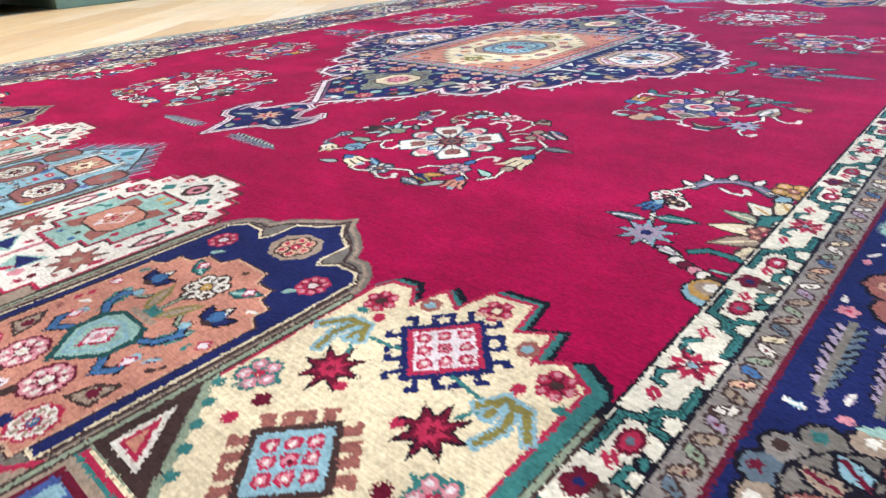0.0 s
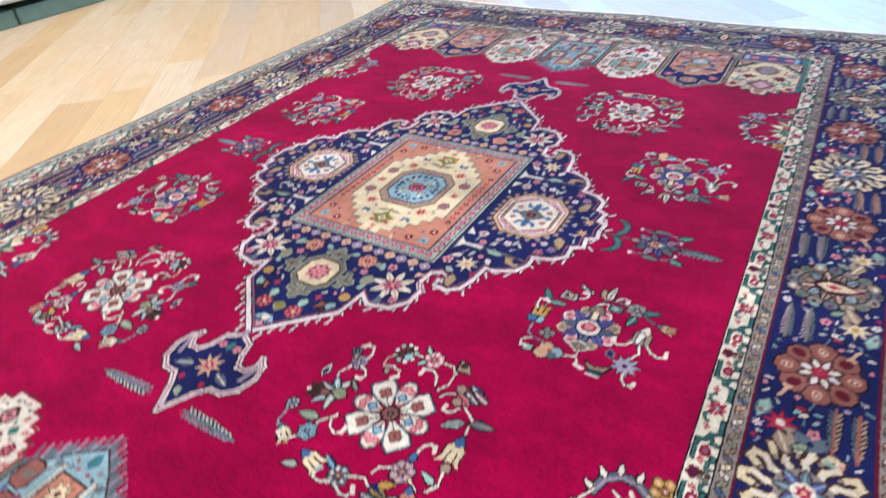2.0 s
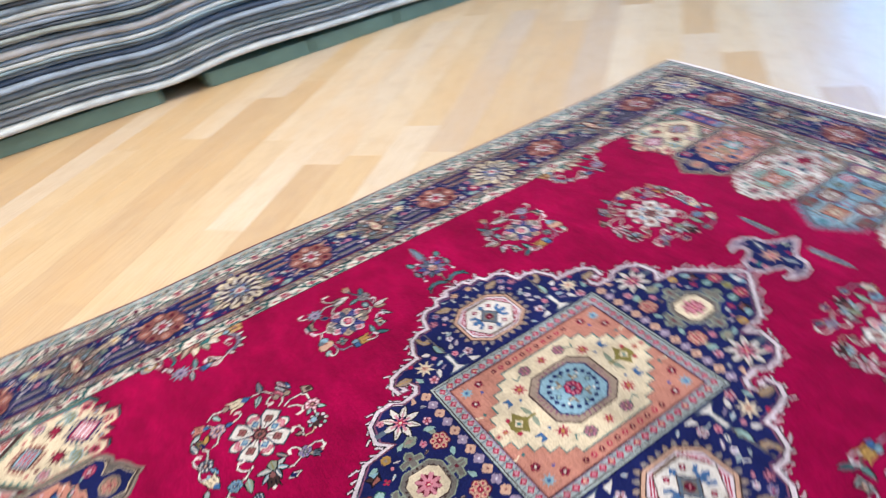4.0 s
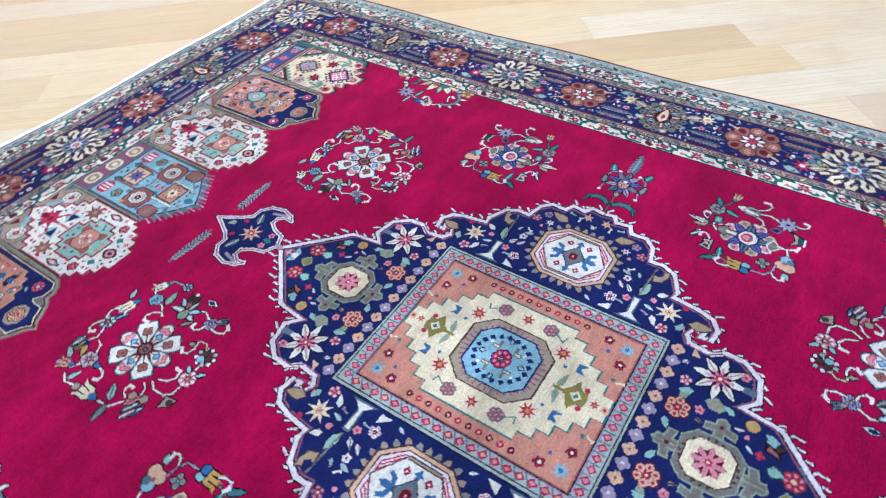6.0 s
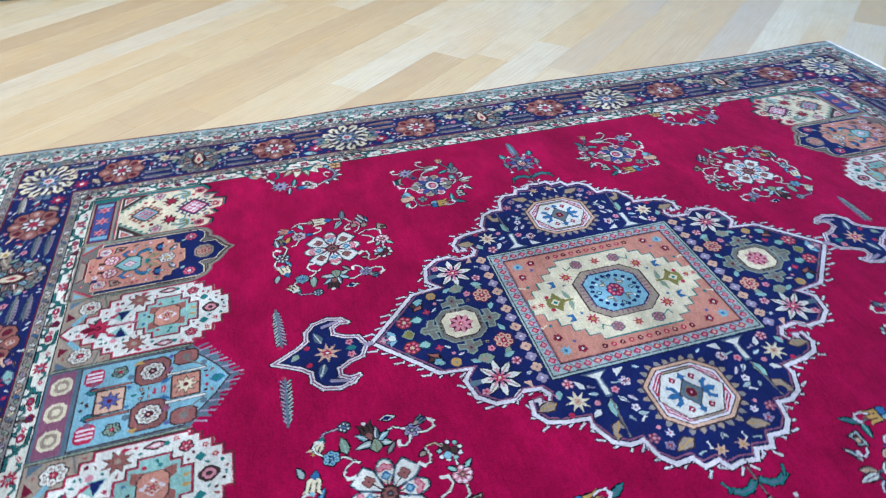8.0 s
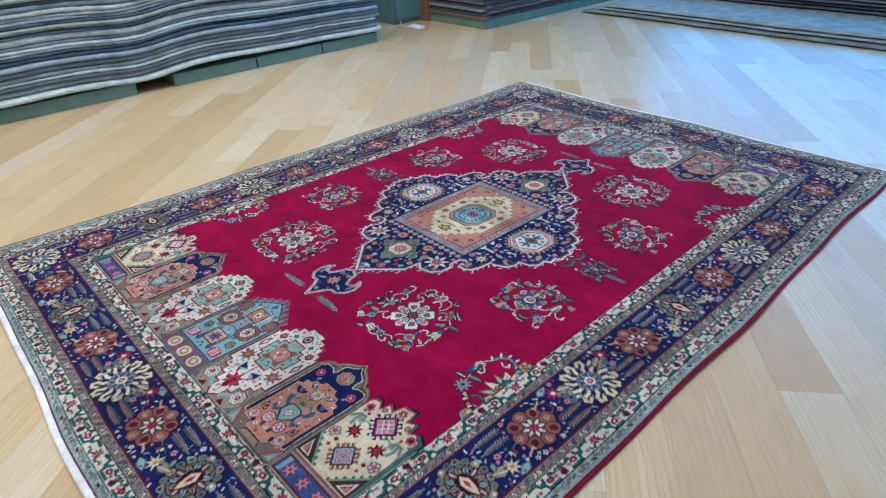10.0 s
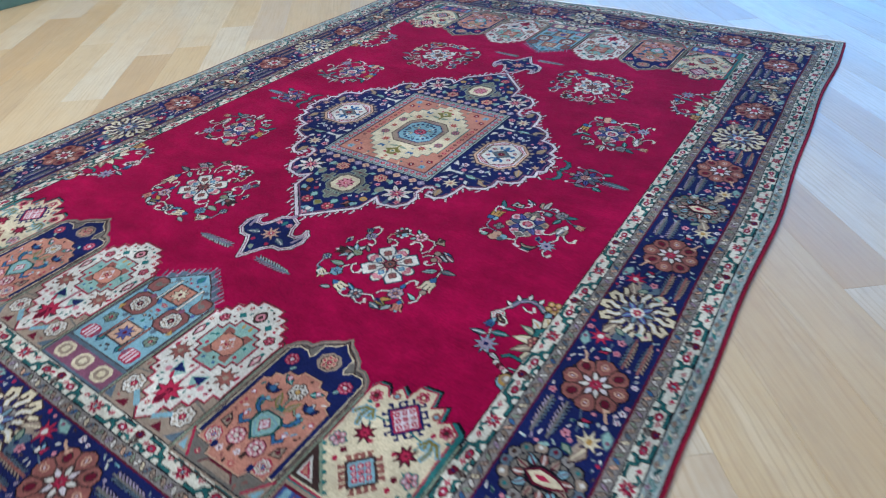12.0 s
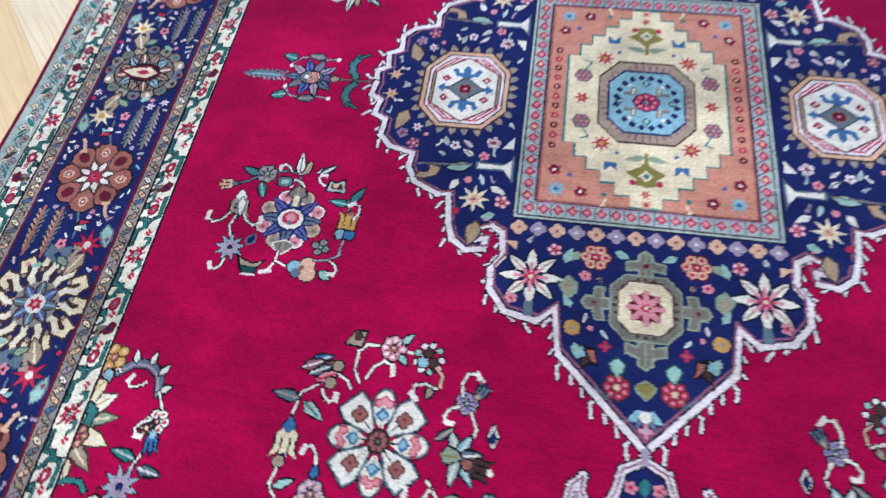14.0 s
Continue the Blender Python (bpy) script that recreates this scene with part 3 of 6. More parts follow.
def white_rosette(x, y, seed):
    """Eight white petals, rounded and square by turns, each with a small flower, ringed by single flowers on stems."""
    square = lambda g: ((0.008, 0), (0.034, 0.0100 + g), (0.054, 0.0210 + g), (0.070, 0.0275 + g), (0.094 + g, 0.0255 + g), (0.096 + g, -0.0235 - g), (0.072, -0.0280 - g), (0.054, -0.0210 - g), (0.034, -0.0100 - g))
    for k in range(8):
        with placed(x, y, 45 * k):
            if k % 2:
                poly(square(0.0058), "black")
            else:
                disc(0.065, 0, 0.0310 + 0.0055, "black", 0.0205 + 0.0055)
    for k in range(8):
        with placed(x, y, 45 * k):
            if k % 2:
                poly(square(0.0030), "slate")
            else:
                disc(0.065, 0, 0.0310 + 0.0028, "slate", 0.0205 + 0.0028)
    for k in (1, 3, 5, 7):
        with placed(x, y, 45 * k):
            poly(square(-0.0004), "white")
            line(((0.024, 0), (0.050, 0)), 0.0030, "brown")
            for q in range(4):
                disc(0.0625 + 0.0085 * math.cos(radians(90 * q + 45)), 0.0085 * math.sin(radians(90 * q + 45)), 0.0092, "brown", n=8)
            for q in range(4):
                disc(0.0625 + 0.0080 * math.cos(radians(90 * q + 45)), 0.0080 * math.sin(radians(90 * q + 45)), 0.0070, "dusk", n=8)
            disc(0.0625, 0, 0.0035, "maroon", n=5)
    for k in (0, 2, 4, 6):
        with placed(x, y, 45 * k):
            disc(0.065, 0, 0.0300, "ivory", 0.0200)
            poly(((0.020, 0), (0.040, 0.012), (0.040, -0.012)), "ivory")
            line(((0.024, 0), (0.040, 0)), 0.0030, "brown")
            for q in (-1, 0, 1):
                disc(0.070 + (0.006 if q == 0 else 0), 0.0115 * q, 0.0095, "rose", n=8)
            for q in (-1, 0, 1):
                disc(0.070 + (0.006 if q == 0 else 0), 0.0110 * q, 0.0068, "pink", n=8)
            poly(((0.036, 0), (0.047, 0.0145), (0.056, 0.008), (0.064, 0.0), (0.056, -0.008), (0.047, -0.0145)), "blue")
            poly(((0.040, 0), (0.048, 0.009), (0.057, 0.0), (0.048, -0.009)), "sky")
    disc(x, y, 0.024, "black", n=12)
    disc(x, y, 0.0215, "brown", n=12)
    for k in range(8):
        a = radians(45 * k + 22)
        disc(x + 0.013 * math.cos(a), y + 0.013 * math.sin(a), 0.0052, "dusk", n=6)
    disc(x, y, 0.0035, "slate", n=5)
    with placed(x, y, 0, -1 / ROSETTE, 1 / ROSETTE):
        white_wreath()


def white_wreath():
    """Flowers on stems round the white rosette; x is towards the rug's middle line."""
    # over the rosette
    vine(((-0.051, 0.090), (-0.063, 0.110), (-0.062, 0.143), (-0.049, 0.157), (-0.020, 0.157), (0.060, 0.149)))
    poly(((-0.094, 0.152), (-0.056, 0.148), (-0.052, 0.184), (-0.076, 0.182)), "black")
    poly(((-0.089, 0.156), (-0.060, 0.152), (-0.056, 0.180), (-0.074, 0.178)), "tan")
    disc(-0.068, 0.170, 0.0095, "brown", n=7)
    hook(-0.040, 0.098, 80, 0.040, "white", -1)
    bloom(-0.002, 0.156, 0.023, "pink", "dusk", 8)
    leaf(0.012, 0.166, 0.026, 0.011, 50, "mint", "black")
    leaf(0.010, 0.146, 0.022, 0.011, -50, "mint", "black")
    for k in range(9):
        a = radians(40 * k)
        disc(0.062 + 0.022 * math.cos(a), 0.146 + 0.024 * math.sin(a), 0.0082, "black", n=6)
        disc(0.062 + 0.022 * math.cos(a), 0.146 + 0.024 * math.sin(a), 0.0056, ("blush", "mint", "white")[k % 3], n=6)
    for px, py, c_ in ((0.060, 0.156, "brown"), (0.071, 0.139, "brown"), (0.052, 0.138, "sky")):
        disc(px, py, 0.0115, "black", n=7)
        disc(px, py, 0.0095, c_, n=7)
    vine(((0.078, 0.130), (0.090, 0.118), (0.088, 0.100), (0.078, 0.094)), "peach")
    hook(0.082, 0.096, 150, 0.034, "white")
    leaf(0.074, 0.096, 0.020, 0.012, 250, "tan", "black")
    # inner side
    bloom(0.137, 0.079, 0.019, "lilac", "slate", 7)
    hook(0.128, 0.090, 110, 0.036, "white", -1)
    hook(0.124, 0.072, 190, 0.026, "white")
    tulip(0.157, 0.098, 0.017, 60, "slate", "navy", "tan")
    vine(((0.146, 0.064), (0.158, 0.040), (0.150, 0.016)))
    for turn, c_, L in ((110, "frost", 0.042), (60, "sky", 0.040), (-55, "sky", 0.050), (-100, "frost", 0.046), (10, "slate", 0.042)):
        leaf(0.132, -0.006, L, 0.017, turn, c_, "black", "white")
    tulip(0.162, -0.018, 0.026, -12, "brown", "white", "dusk")
    leaf(0.104, -0.006, 0.036, 0.026, 0, "sage", "black", "olive")
    diamond(0.186, 0.032, 0.0125, 0.024, "black")
    diamond(0.186, 0.032, 0.009, 0.019, "white")
    diamond(0.186, 0.030, 0.007, 0.014, "navy")
    leaf(0.092, 0.014, 0.038, 0.010, 38, "slate", "black", "tan")
    vine(((0.090, -0.048), (0.112, -0.074), (0.116, -0.098)))
    hook(0.096, -0.060, 250, 0.034, "white", -1)
    leaf(0.118, -0.070, 0.048, 0.021, -8, "sage", "black", "mint")
    bloom(0.190, -0.066, 0.014, "slate", "blue", 6)
    vine(((0.190, -0.080), (0.186, -0.112), (0.170, -0.124)), "lilac")
    bloom(0.118, -0.104, 0.019, "sky", "blue", 6)
    tulip(0.158, -0.126, 0.024, 215, "cream", "gold", "teal")
    hook(0.130, -0.122, 300, 0.030, "white")
    # under the rosette
    bloom(0.004, -0.150, 0.021, "slate", "dusk", 7)
    leaf(0.020, -0.142, 0.036, 0.012, 25, "blue", "black", "sky")
    hook(0.012, -0.166, 320, 0.030, "white")
    vine(((-0.012, -0.142), (-0.040, -0.132), (-0.055, -0.142)), "white")
    hook(-0.004, -0.168, 220, 0.028, "white", -1)
    tulip(0.072, -0.146, 0.029, 195, "cream", "sky", "blue")
    leaf(0.084, -0.166, 0.034, 0.014, -20, "frost", "black")
    lily(-0.066, -0.138, 0.030, 200, "gold", "olive", "navy")
    leaf(-0.052, -0.158, 0.042, 0.018, 190, "slate", "black", "white")
    # outer side
    for px, py, c_ in ((-0.130, 0.116, "blue"), (-0.112, 0.106, "dusk"), (-0.128, 0.098, "slate"), (-0.142, 0.106, "mauve"), (-0.112, 0.088, "pink")):
        leaf(px - 0.014, py - 0.004, 0.044, 0.017, 24, c_, "black", "white" if c_ != "pink" else "rose")
    for px, py in ((-0.093, 0.113), (-0.100, 0.082)):
        disc(px, py, 0.0125, "black", n=8)
        disc(px, py, 0.0098, "tan", n=8)
    vine(((-0.088, 0.098), (-0.072, 0.090), (-0.064, 0.078)))
    hook(-0.112, 0.070, 285, 0.024, "white")
    vine(((-0.122, 0.076), (-0.146, 0.060), (-0.152, 0.024)))
    leaf(-0.146, 0.050, 0.050, 0.018, 172, "slate", "black", "tan")
    leaf(-0.138, 0.046, 0.046, 0.018, -35, "frost", "black", "teal")
    tulip(-0.152, -0.012, 0.034, 270, "cream", "navy", "blue")
    disc(-0.156, -0.052, 0.013, "black", n=7)
    disc(-0.156, -0.052, 0.010, "tan", n=7)
    vine(((-0.156, -0.062), (-0.162, -0.086), (-0.148, -0.106)))
    leaf(-0.156, -0.090, 0.038, 0.012, 24, "mint", "black")
    bloom(-0.092, -0.092, 0.023, "lilac", "dusk", 7, spot="peach")
    leaf(-0.094, -0.070, 0.024, 0.014, 84, "blue", "black")
    hook(-0.094, -0.046, 90, 0.026, "white")
    vine(((-0.070, -0.094), (-0.050, -0.104), (-0.046, -0.118)))
    vine(((-0.112, -0.100), (-0.132, -0.112)))
    tulip(-0.128, -0.128, 0.024, 250, "orange", "sky", "blue")
    leaf(-0.112, -0.136, 0.036, 0.015, 300, "frost", "black")


def blue_rosette(x, y, seed):
    """A round violet rosette with eight pale lobes, ringed by single flowers; x is towards the rug's side."""
    for k in range(8):
        a = radians(45 * k + 22.5)
        disc(x + 0.052 * math.cos(a), y + 0.054 * math.sin(a), 0.0195, "black", n=9)
    for k in range(8):
        a = radians(45 * k + 22.5)
        disc(x + 0.052 * math.cos(a), y + 0.054 * math.sin(a), 0.0170, ("peach", "blush")[k % 2], n=9)
        disc(x + 0.053 * math.cos(a), y + 0.055 * math.sin(a), 0.0125, ("tan", "pink", "ash", "pink")[k % 4], n=8)
        disc(x + 0.056 * math.cos(a), y + 0.058 * math.sin(a), 0.0050, ("olivegrey", "dusk")[k % 2], n=6)
    for k in range(8):
        leaf(x, y, 0.064, 0.022, 45 * k, ("slate", "violet")[k % 2], "navy", "navy")
    disc(x, y, 0.030, "navy", n=12)
    disc(x, y, 0.026, "white", 0.024, n=12)
    disc(x, y + 0.002, 0.018, "rose", 0.016, n=10)
    disc(x, y + 0.004, 0.011, "pink", n=8)
    leaf(x, y - 0.014, 0.012, 0.012, 90, "slate", None)
    leaf(x, y + 0.046, 0.036, 0.036, 90, "olivegrey", "black", "tan")
    rect(x - 0.0055, x + 0.0055, y + 0.030, y + 0.056, "cream")
    leaf(x, y - 0.050, 0.028, 0.040, 270, "olivegrey", "white", "tan")
    with placed(x, y):
        # over it
        vine(((0.002, 0.082), (0.006, 0.110), (0.030, 0.114), (0.060, 0.108)), "slate")
        leaf(0.004, 0.106, 0.040, 0.020, 112, "tan", "black", "peach")
        leaf(0.008, 0.106, 0.056, 0.017, 84, "white", "black", "slate")
        hook(0.026, 0.114, 70, 0.022, "blush", -1)
        hook(-0.008, 0.080, 60, 0.024, "white", -1)
        bloom(0.076, 0.102, 0.022, "ash", "slate", 7, spot="lilac")
        octagon(0.034, 0.087, 0.017, 0.014, "black")
        octagon(0.034, 0.087, 0.014, 0.011, "slate")
        octagon(0.034, 0.087, 0.008, 0.006, "mint")
        leaf(-0.026, 0.116, 0.034, 0.013, 160, "lilac", "black", "white")
        leaf(-0.034, 0.112, 0.040, 0.013, 140, "slate", "black", "white")
        poly(((-0.098, 0.070), (-0.052, 0.072), (-0.056, 0.104), (-0.072, 0.098), (-0.090, 0.108)), "black")
        poly(((-0.094, 0.074), (-0.056, 0.076), (-0.060, 0.098), (-0.072, 0.093), (-0.088, 0.102)), "frost")
        poly(((-0.088, 0.079), (-0.062, 0.081), (-0.064, 0.094), (-0.074, 0.089), (-0.084, 0.096)), "brown")
        disc(-0.072, 0.088, 0.006, "peach", n=6)
        hook(-0.050, 0.086, 20, 0.022, "blush")
        # outer side
        vine(((0.090, 0.096), (0.108, 0.082), (0.128, 0.072)), "slate")
        leaf(0.092, 0.098, 0.040, 0.016, 22, "teal", "black", "slate")
        leaf(0.082, 0.080, 0.040, 0.017, 250, "teal", "black", "mint")
        tulip(0.146, 0.069, 0.020, -10, "peach", "gold", "slate")
        tulip(0.112, 0.026, 0.034, 265, "tan", "navy", "white")
        leaf(0.110, 0.040, 0.044, 0.013, 262, "white", "slate")
        hook(0.126, 0.000, 292, 0.036, "white")
        hook(0.096, 0.000, 250, 0.032, "white", -1)
        vine(((0.112, -0.006), (0.118, -0.030), (0.108, -0.052)))
        star(0.103, -0.077, 0.030, "sky", None, 9, 0.5, 8, "black")
        star(0.103, -0.077, 0.022, "lilac", "navy", 9, 0.55, 8)
        leaf(0.070, -0.066, 0.024, 0.014, 110, "navy", "slate")
        hook(0.106, -0.102, 268, 0.026, "white")
        poly(((0.020, -0.094), (0.050, -0.104), (0.086, -0.090), (0.074, -0.118), (0.062, -0.134), (0.042, -0.132), (0.034, -0.112)), "black")
        poly(((0.028, -0.100), (0.050, -0.108), (0.078, -0.097), (0.070, -0.112), (0.040, -0.114)), "tan")
        poly(((0.038, -0.116), (0.070, -0.114), (0.060, -0.130), (0.044, -0.128)), "green")
        line(((0.040, -0.131), (0.064, -0.131)), 0.0045, "blush")
        # under it
        vine(((0.006, -0.074), (0.006, -0.096), (0.016, -0.116)))
        line(((0.012, -0.118), (0.028, -0.122)), 0.0085, "blush")
        vine(((0.006, -0.096), (-0.022, -0.106)))
        for c_, px, py, r_ in (("peach", -0.058, -0.096, 0.015), ("peach", -0.062, -0.116, 0.016), ("sky", -0.034, -0.104, 0.014), ("slate", -0.040, -0.116, 0.010)):
            disc(px, py, r_ + 0.003, "black", n=9)
        for c_, px, py, r_ in (("peach", -0.058, -0.096, 0.015), ("peach", -0.062, -0.116, 0.016), ("sky", -0.034, -0.104, 0.014), ("slate", -0.040, -0.116, 0.010)):
            disc(px, py, r_, c_, n=9)
        disc(-0.048, -0.104, 0.006, "terra", n=6)
        leaf(-0.084, -0.108, 0.026, 0.017, 215, "mint", "black")
        # inner side
        bloom(-0.074, -0.056, 0.018, "ash", "teal", 4, spot="slate", turn=20)
        vine(((-0.068, -0.086), (-0.094, -0.082), (-0.112, -0.070), (-0.114, -0.036)), "lilac")
        hook(-0.098, -0.084, 200, 0.024, "white")
        tulip(-0.114, -0.004, 0.032, 92, "gold", "terra", "blue")
        leaf(-0.114, -0.030, 0.024, 0.024, 40, "sky", "black")
        leaf(-0.114, -0.030, 0.024, 0.024, 140, "blue", "black")
        vine(((-0.112, 0.030), (-0.106, 0.056)), "olivegrey")
        leaf(-0.108, 0.046, 0.042, 0.016, 8, "teal", "black", "mint")
        leaf(-0.110, 0.050, 0.046, 0.016, 120, "teal", "black", "slate")
        hook(-0.124, 0.014, 130, 0.030, "blush", -1)


def side_spray():
    """The flower that grows out from the medallion towards the border; x is outwards."""
    vine(((-0.040, 0), (0.040, 0.0)), "olivegrey", 0.004)
    for s in (1, -1):
        # a sickle-shaped teal leaf
        sickle = ((-0.004, 0.012 * s), (0.006, 0.026 * s), (0.008, 0.046 * s), (-0.002, 0.066 * s), (-0.022, 0.076 * s))
        for w, c_ in ((0.0195, "black"), (0.0140, "teal"), (0.0045, "slate")):
            line(sickle[:4], w, c_)
        for w, c_ in ((0.0095, "black"), (0.0050, "teal")):
            line(sickle[3:], w, c_)
        # a thin stem over the flower, with a bud and a teal leaf
        vine(((0.044, 0.058 * s), (0.070, 0.052 * s), (0.100, 0.062 * s), (0.132, 0.054 * s), (0.150, 0.034 * s)), "lilac", 0.0034)
        disc(0.044, 0.056 * s, 0.0062, "blush", n=6)
        leaf(0.074, 0.058 * s, 0.042, 0.018, 6 * s, "slate", "black", "tan")
        leaf(0.140, 0.050 * s, 0.036, 0.022, 18 * s, "teal", "black", "mint")
        disc(0.148, 0.030 * s, 0.0060, "blush", n=6)
    comb(0.160, 0, 0.090, 0, "slate", "slate", "lilac", 0.0165)
    leaf(0.160, 0, 0.090, 0.022, 0, "slate", None, "sky")
    for k in range(10):
        a = 36 * k
        leaf(0.095 + 0.020 * math.cos(radians(a)), 0.014 * math.sin(radians(a)), 0.040, 0.019, a, ("slate", "lilac", "violet")[k % 3], "black", ("navy", "mauve")[k % 2])
    disc(0.095, 0, 0.029, "black", 0.021, n=12)
    disc(0.095, 0, 0.026, "slate", 0.018, n=12)
    bloom(0.092, 0, 0.017, "peach", "terra", 6, "navy")
    disc(0.106, 0.002, 0.006, "white", n=6)
    leaf(0.052, 0, 0.022, 0.018, 180, "tan", "black")


def corner_spray():
    """Half a palmette growing out of the border, with an arch of leaves and flowers; x is outwards, y towards the rug's end."""
    for px, py, turn, L, W, c_, v in ((0.030, 0.030, 112, 0.085, 0.026, "cream", "tan"), (0.030, 0.020, 138, 0.094, 0.026, "tan", "cream"), (0.026, 0.010, 162, 0.088, 0.030, "cream", "white"),
                                      (0.030, -0.004, 186, 0.090, 0.026, "sage", "cream"), (0.030, -0.012, 212, 0.084, 0.040, "ivory", "gold"), (0.034, -0.030, 232, 0.074, 0.042, "cream", "gold")):
        leaf(px, py, 0.88 * L, W, turn, c_, "brown", v)
    for pts, w, c_ in ((((0.030, -0.050), (0.000, -0.020), (0.004, 0.018), (0.030, 0.040)), 0.018, "black"), (((0.030, -0.050), (0.000, -0.020), (0.004, 0.018), (0.030, 0.040)), 0.013, "teal")):
        line(pts, w, c_)
    bloom(0.012, 0.020, 0.020, "terra", "rose", 6, "brown")
    # a toothed grey leaf arching over the palmette
    arch = ((-0.104, -0.060), (-0.094, -0.088), (-0.072, -0.104), (-0.044, -0.107), (-0.020, -0.092))
    line(arch, 0.0200, "black")
    line(arch, 0.0145, "slate")
    line([(px + 0.002, py + 0.002) for px, py in arch], 0.0050, "lilac")
    for k, (px, py) in enumerate(arch):
        leaf(px, py, 0.024, 0.010, 210 + 24 * k, "white", "black")
    hook(-0.022, -0.092, 300, 0.024, "white")
    hook(-0.074, -0.072, 40, 0.026, "white", -1)
    bloom(0.000, -0.118, 0.026, "gold", "terra", 5, "brown", "peach")
    leaf(0.004, -0.096, 0.026, 0.018, 120, "sky", "black")
    # flowers along the vine
    vine(((-0.104, -0.060), (-0.122, -0.030), (-0.120, 0.016), (-0.100, 0.066), (-0.084, 0.112), (-0.040, 0.126), (-0.004, 0.150)))
    bloom(-0.118, -0.012, 0.021, "white", "maroon", 6, "black", "rose")
    bloom(-0.104, 0.000, 0.013, "brown", "peach", 5)
    tulip(-0.120, 0.018, 0.020, 100, "blue", "navy", "sky")
    hook(-0.106, -0.014, 10, 0.026, "white")
    leaf(-0.104, 0.050, 0.050, 0.017, -14, "teal", "black", "frost")
    leaf(-0.110, 0.062, 0.046, 0.015, 172, "slate", "black", "white")
    star(-0.093, 0.092, 0.034, "sky", None, 9, 0.45, 10, "black")
    star(-0.093, 0.092, 0.026, "lilac", "navy", 9, 0.5, 10)
    leaf(-0.070, 0.114, 0.030, 0.014, 10, "white", "black", "lilac")
    bow = ((-0.036, 0.104), (-0.024, 0.092), (0.000, 0.090), (0.026, 0.096))
    line(bow, 0.0120, "black")
    line(bow, 0.0075, "teal")
    for k in range(5):
        disc(-0.040 + 0.011 * k, 0.130 + 0.004 * k, 0.0105, "black", n=7)
        disc(-0.040 + 0.011 * k, 0.130 + 0.004 * k, 0.0078, ("white", "maroon", "pink", "white", "brown")[k], n=7)
    hook(-0.004, 0.128, 340, 0.026, "mint")
    disc(0.010, 0.170, 0.027, "black", n=12)
    disc(0.010, 0.170, 0.024, "sky", n=12)
    disc(0.008, 0.165, 0.020, "gold", n=11)
    disc(0.006, 0.162, 0.013, "tan", n=9)
    disc(0.008, 0.160, 0.008, "white", n=7)


# outline of a quarter of the medallion, from its side to its tip
MEDAL = ((0.578, 0.0), (0.583, 0.034), (0.560, 0.048), (0.566, 0.086), (0.540, 0.100), (0.542, 0.142), (0.516, 0.168),
         (0.468, 0.180), (0.470, 0.215), (0.452, 0.250), (0.402, 0.275), (0.380, 0.270), (0.372, 0.336), (0.360, 0.374),
         (0.332, 0.395), (0.298, 0.390), (0.295, 0.366), (0.318, 0.370), (0.318, 0.348), (0.290, 0.334), (0.266, 0.350),
         (0.260, 0.402), (0.280, 0.431), (0.277, 0.472), (0.246, 0.512), (0.190, 0.524), (0.157, 0.494), (0.147, 0.580), (0.0, 0.722))


def thorns(pts, step, L, color, phase=0.0):
    """Small hooked thorns along a line, on its outer side."""
    d, i = phase, 0
    for (x0, y0), (x1, y1) in zip(pts, pts[1:]):
        seg = math.hypot(x1 - x0, y1 - y0)
        tx, ty = (x1 - x0) / seg, (y1 - y0) / seg
        nx, ny = ty, -tx
        if nx * (x0 + x1) + ny * (y0 + y1) * 0.8 < 0:
            nx, ny = -nx, -ny
        while d < seg:
            px, py = x0 + tx * d, y0 + ty * d
            q = L * (1.35 if i % 3 == 0 else 0.8)
            ex, ey = px + nx * q + tx * q * 0.35, py + ny * q + ty * q * 0.35
            hx, hy = px + nx * q * 0.55, py + ny * q * 0.55
            line(((px, py), (hx, hy), (ex + tx * q * 0.2, ey + ty * q * 0.2)), 0.0095, "black")
            line(((px, py), (hx, hy), (ex + tx * q * 0.2, ey + ty * q * 0.2)), 0.0052, color)
            i += 1
            d += step
        d -= seg


def medallion_quarter():
    thorns(MEDAL[:-1], 0.028, 0.017, "blush", 0.012)
    thorns(MEDAL[-2:], 0.027, 0.022, "blush", 0.015)


def medallion_edge():
    line(MEDAL, 0.0165, "black")
    line(MEDAL, 0.0110, "blush")
    line([(x * 0.975, y * 0.978) for x, y in MEDAL], 0.0045, "mauve")


